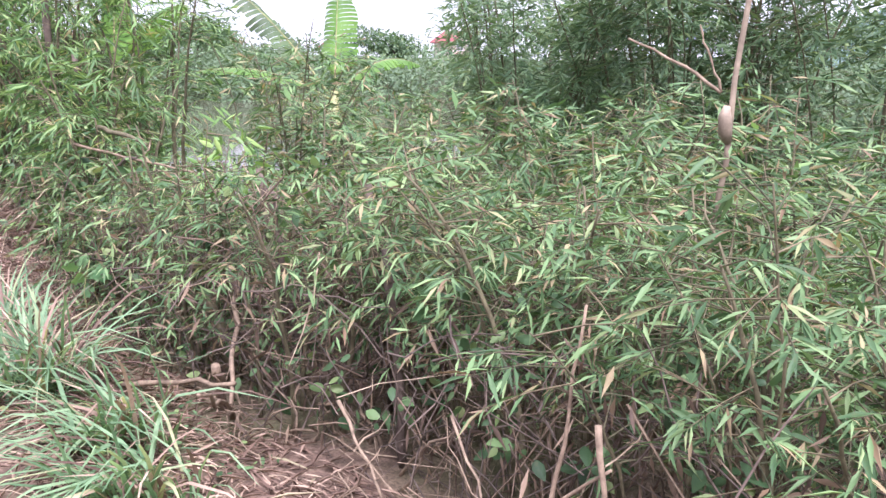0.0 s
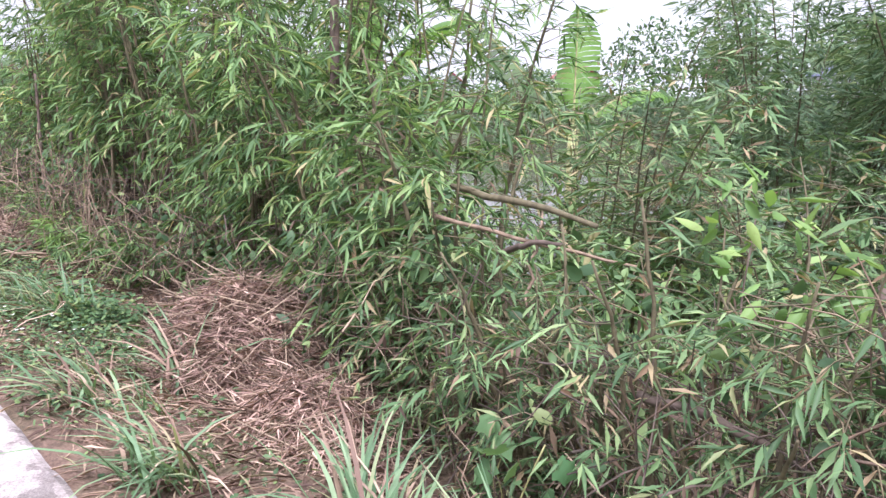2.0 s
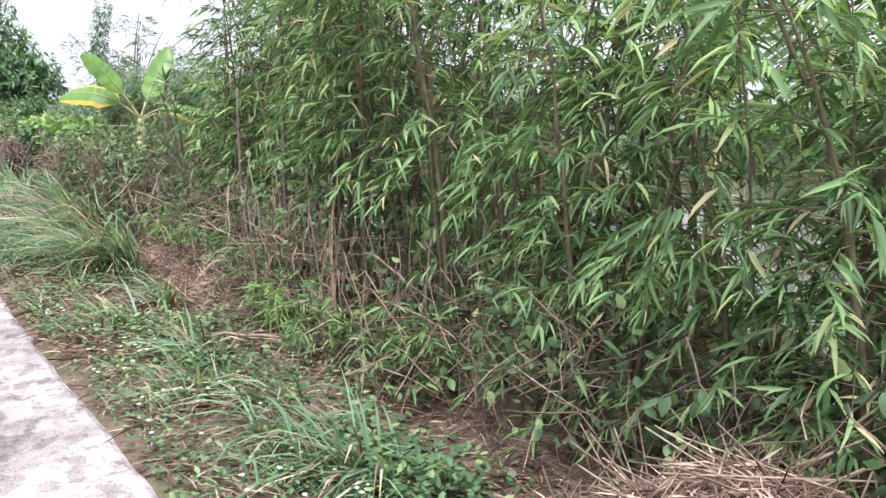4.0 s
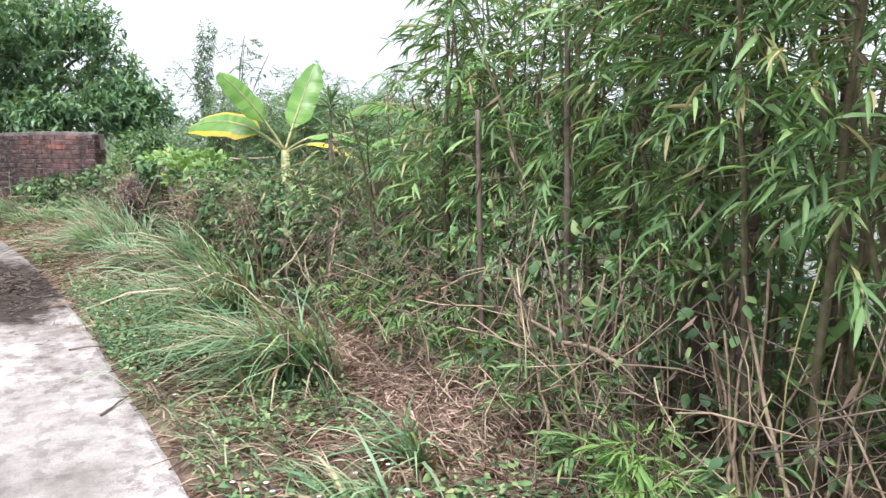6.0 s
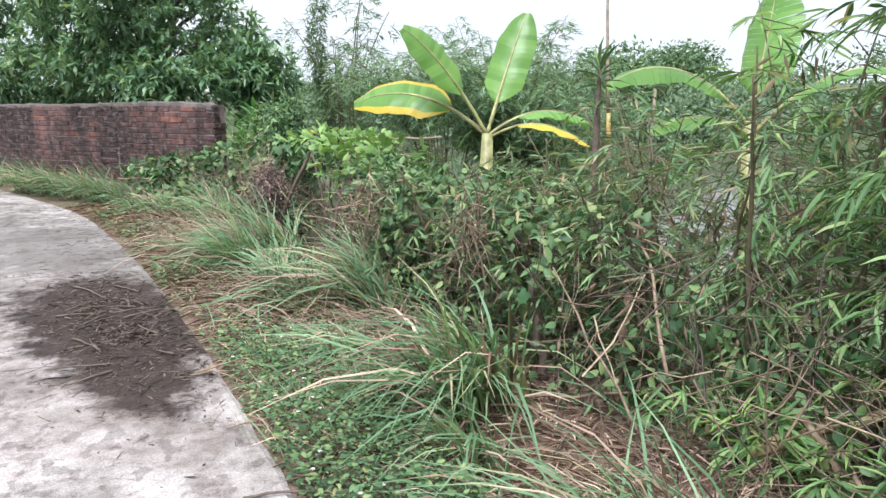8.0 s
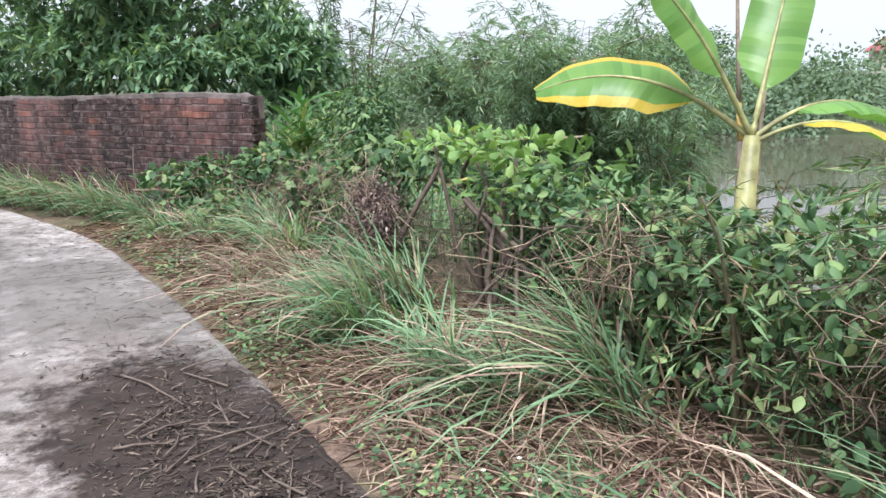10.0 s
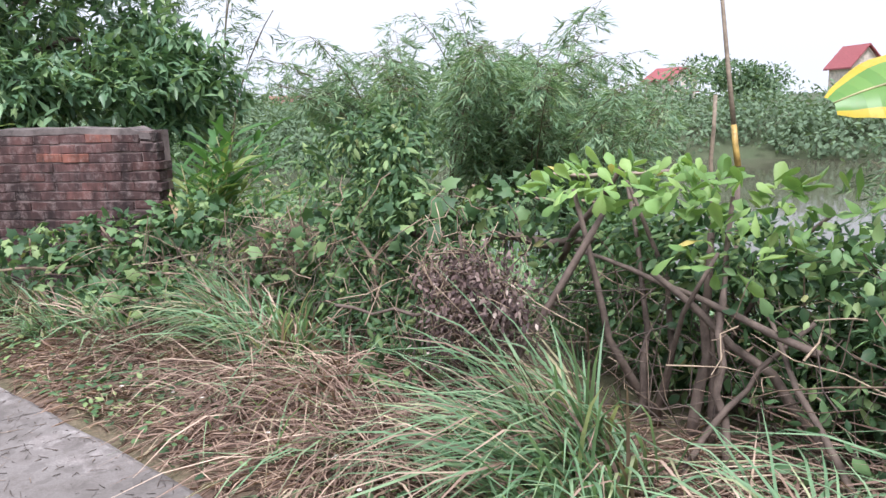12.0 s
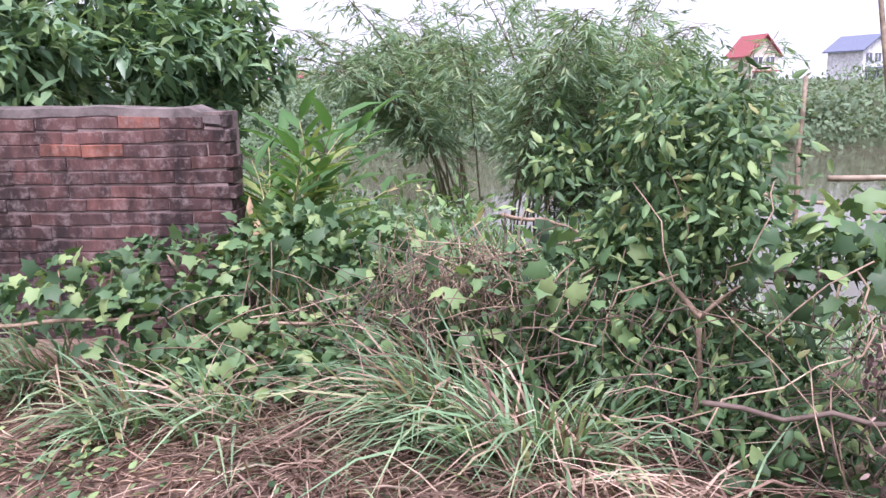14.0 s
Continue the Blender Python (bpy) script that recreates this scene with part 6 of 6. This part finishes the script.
mango(-4.6, 25.2, [(-2.5, 22.9, 1.25), (-3.3, 23.5, 1.2), (-4.2, 24.4, 1.2), (-5.0, 25.1, 1.3), (-3.2, 23.3, 1.7), (-3.7, 23.8, 2.5), (-4.3, 24.3, 1.7), (-3.2, 23.2, 3.2), (-4.9, 24.8, 2.6), (-4.2, 24.0, 3.6), (-5.6, 25.6, 1.9), (-5.5, 25.3, 3.3), (-3.0, 24.6, 2.8), (-2.4, 24.2, 2.0), (-2.6, 23.8, 3.8), (-6.2, 26.2, 2.8), (-3.6, 24.8, 4.2)], "large dark mango tree standing behind the brick wall")
shrub("wall_bush", (0.75, 20.1), [((0.3, 20.4, 0.6), (0.4, 0.5, 0.4), 420), ((1.1, 19.9, 0.15), (0.5, 0.5, 0.32), 600), ((0.5, 19.5, 0.3), (0.35, 0.3, 0.3), 360), ((1.7, 19.7, 0.1), (0.5, 0.5, 0.3), 600)], 3, BUSH_LEAF, "pale leafy bush behind the wall's broken end", size=(0.05, 0.1), shape=FAR, wide=0.4)

shrub("column_tree", (2.45, 27.6), [((2.45 + 0.1 * math.sin(z * 2), 27.6, z), (0.22, 0.22, 0.26), 150) for z in np.arange(0.7, 3.75, 0.24)], 3, DARK_LEAF, "slim columnar tree standing beyond the wall", "tree", size=(0.08, 0.16), shape=SLIM, wide=0.2, stem_r=0.03, down=0.6, ragged=0.5)

# ---- broken stalks, cut branches and saplings caught in the hedge ----
for a, b, r, m, lab in (((0.32, 17.75, 0.66), (0.8, 17.6, 0.5), 0.011, TWIG, "pale broken bamboo stalk bent over the weeds"), ((0.8, 17.6, 0.5), (-0.05, 17.85, 0.42), 0.007, TWIG, "pale broken bamboo stalk bent over the weeds"),
                        ((1.78, 4.62, 0.86), (1.72, 3.84, 0.83), 0.014, CULM_GREEN, "thick pale green cut bamboo branch in the hedge"), ((1.75, 4.3, 0.66), (1.72, 3.98, 0.75), 0.012, BARK, "broken dark branch in the hedge"), ((1.6, 3.55, 0.42), (1.62, 3.15, 0.4), 0.016, BARK, "broken dark branch in the hedge"),
                        ((1.35, 1.77, 0.25), (1.3, 1.5, 0.05), 0.007, TWIG, "pale dead branch at the hedge's foot"), ((1.3, 0.8, 0.55), (1.25, 0.7, 0.05), 0.008, TWIG, "pale dead branch at the hedge's foot"), ((1.3, 1.12, 0.02), (1.3, 0.76, 0.46), 0.006, TWIG, "pale dead branch at the hedge's foot"), ((1.35, 1.28, 0.38), (1.25, 0.98, 0.05), 0.005, TWIG, "pale dead branch at the hedge's foot"), ((1.4, 1.0, 0.1), (1.45, 0.95, 0.75), 0.007, TWIG, "pale dead branch at the hedge's foot"),
                        ((2.3, 1.08, 1.22), (2.3, 1.42, 1.38), 0.006, TWIG, "thin pale dead twig above the hedge"), ((2.3, 1.08, 1.22), (2.3, 1.17, 1.42), 0.005, TWIG, "thin pale dead twig above the hedge"),
                        ((0.52, 8.95, -0.1), (1.0, 8.35, 0.0), 0.012, TWIG, "dry bamboo stick lying in the litter"), ((1.0, 11.05, 0.1), (1.42, 10.85, 0.27), 0.028, CUT_WOOD, "thick pale cut bamboo length lying in the hedge"), ((0.95, 11.2, 0.12), (1.2, 11.35, 0.42), 0.012, TWIG, "dry stick leaning in the hedge")):
    stick(a, b, r, (0, 0, 0.015), m, lab, "broken_branch", "branch", group="broken branches in the hedge", taper=0.6, wobble=0.008)
z = float(ground(2.3, 1.03))
sp = thing("cut_sapling", (2.3, 1.03, z), "slim grey sapling stem with a pale cut knot", "sapling")
part("stem", tube(curve((2.3, 1.03, z - 0.03), (2.3, 1.02, 1.75), (0.02, 0.03, 0), 9, 0.01), np.linspace(0.013, 0.008, 9), 8), POLE_GREY, sp)
part("cut_knot", tube([(2.3, 1.04, 1.07), (2.285, 1.045, 1.1), (2.28, 1.05, 1.15), (2.29, 1.05, 1.18)], [0.012, 0.021, 0.02, 0.01], 9), POLE_GREY, sp, "pale sawn knot")

# broad-leaved gourd vine in the bamboo
for x, y, zt, n in ((1.3, 8.25, 0.82, 1), (1.3, 8.38, 0.42, 1), (1.2, 8.4, 0.15, 2), (1.0, 10.6, 0.12, 4), (0.75, 12.2, 0.3, 3), (1.45, 3.85, 0.2, 4), (1.3, 3.6, 0.3, 3)):
    z = float(ground(x, y))
    gv = thing("gourd_vine", (x, y, z), "vine with a few broad lobed green leaves", "vine", "gourd vines in the hedge")
    line = curve((x + 0.05, y, z - 0.01), (x, y, zt + 0.04), (-0.05, 0.06, 0), 7, 0.01)
    part("stem", tube(line, 0.0025, 5), STEM_GREEN, gv)
    for k in range(n):
        q = line[-1 - k % 3] + rng.normal(0, 0.05, 3)
        part("leaf", leaves([q], [(rng.normal(0, 0.5), rng.normal(0, 0.5), -0.5)], [(-0.8, -0.6, 0.6)], 0.07 + 0.02 * rng.uniform(), 0.075, LOBED), GOURD_LEAF, gv)

# ---- houses across the pond ----
house(87.6, 58.5, 3.6, 4.2, 3.9, 2.0, PLASTER_CREAM, ROOF_RED, "two-storey cream house with a steep red roof", 240, 2, base=0.3)
house(101.4, 51.6, 5.0, 5.0, 4.2, 1.6, PLASTER_WHITE, ROOF_GREY, "two-storey white house with a grey metal roof", 250, 3, base=0.3)
house(84.7, 81.7, 4.6, 4.6, 3.4, 1.4, PLASTER_CREAM, ROOF_RED, "pink village house with a red tiled roof", 262, 2, base=0.3)
house(47.0, 123.4, 5.0, 5.0, 2.2, 1.0, PLASTER_BLUE, ROOF_RED, "low far house with a flat red roof", 300, 3, 1, base=0.3)
house(73.3, 133.4, 8.0, 8.0, 3.0, 1.2, PLASTER_WHITE, ROOF_RED, "low far white house with a red roof", 275, 3, 1, base=0.3)
house(55.1, 72.9, 2.4, 4.0, 2.0, 1.0, PLASTER_BLUE, ROOF_RED, "pale blue house with a red gable roof", 232, 2, base=0.2)

# ---- bricks of the wall, last ----
build_wall()
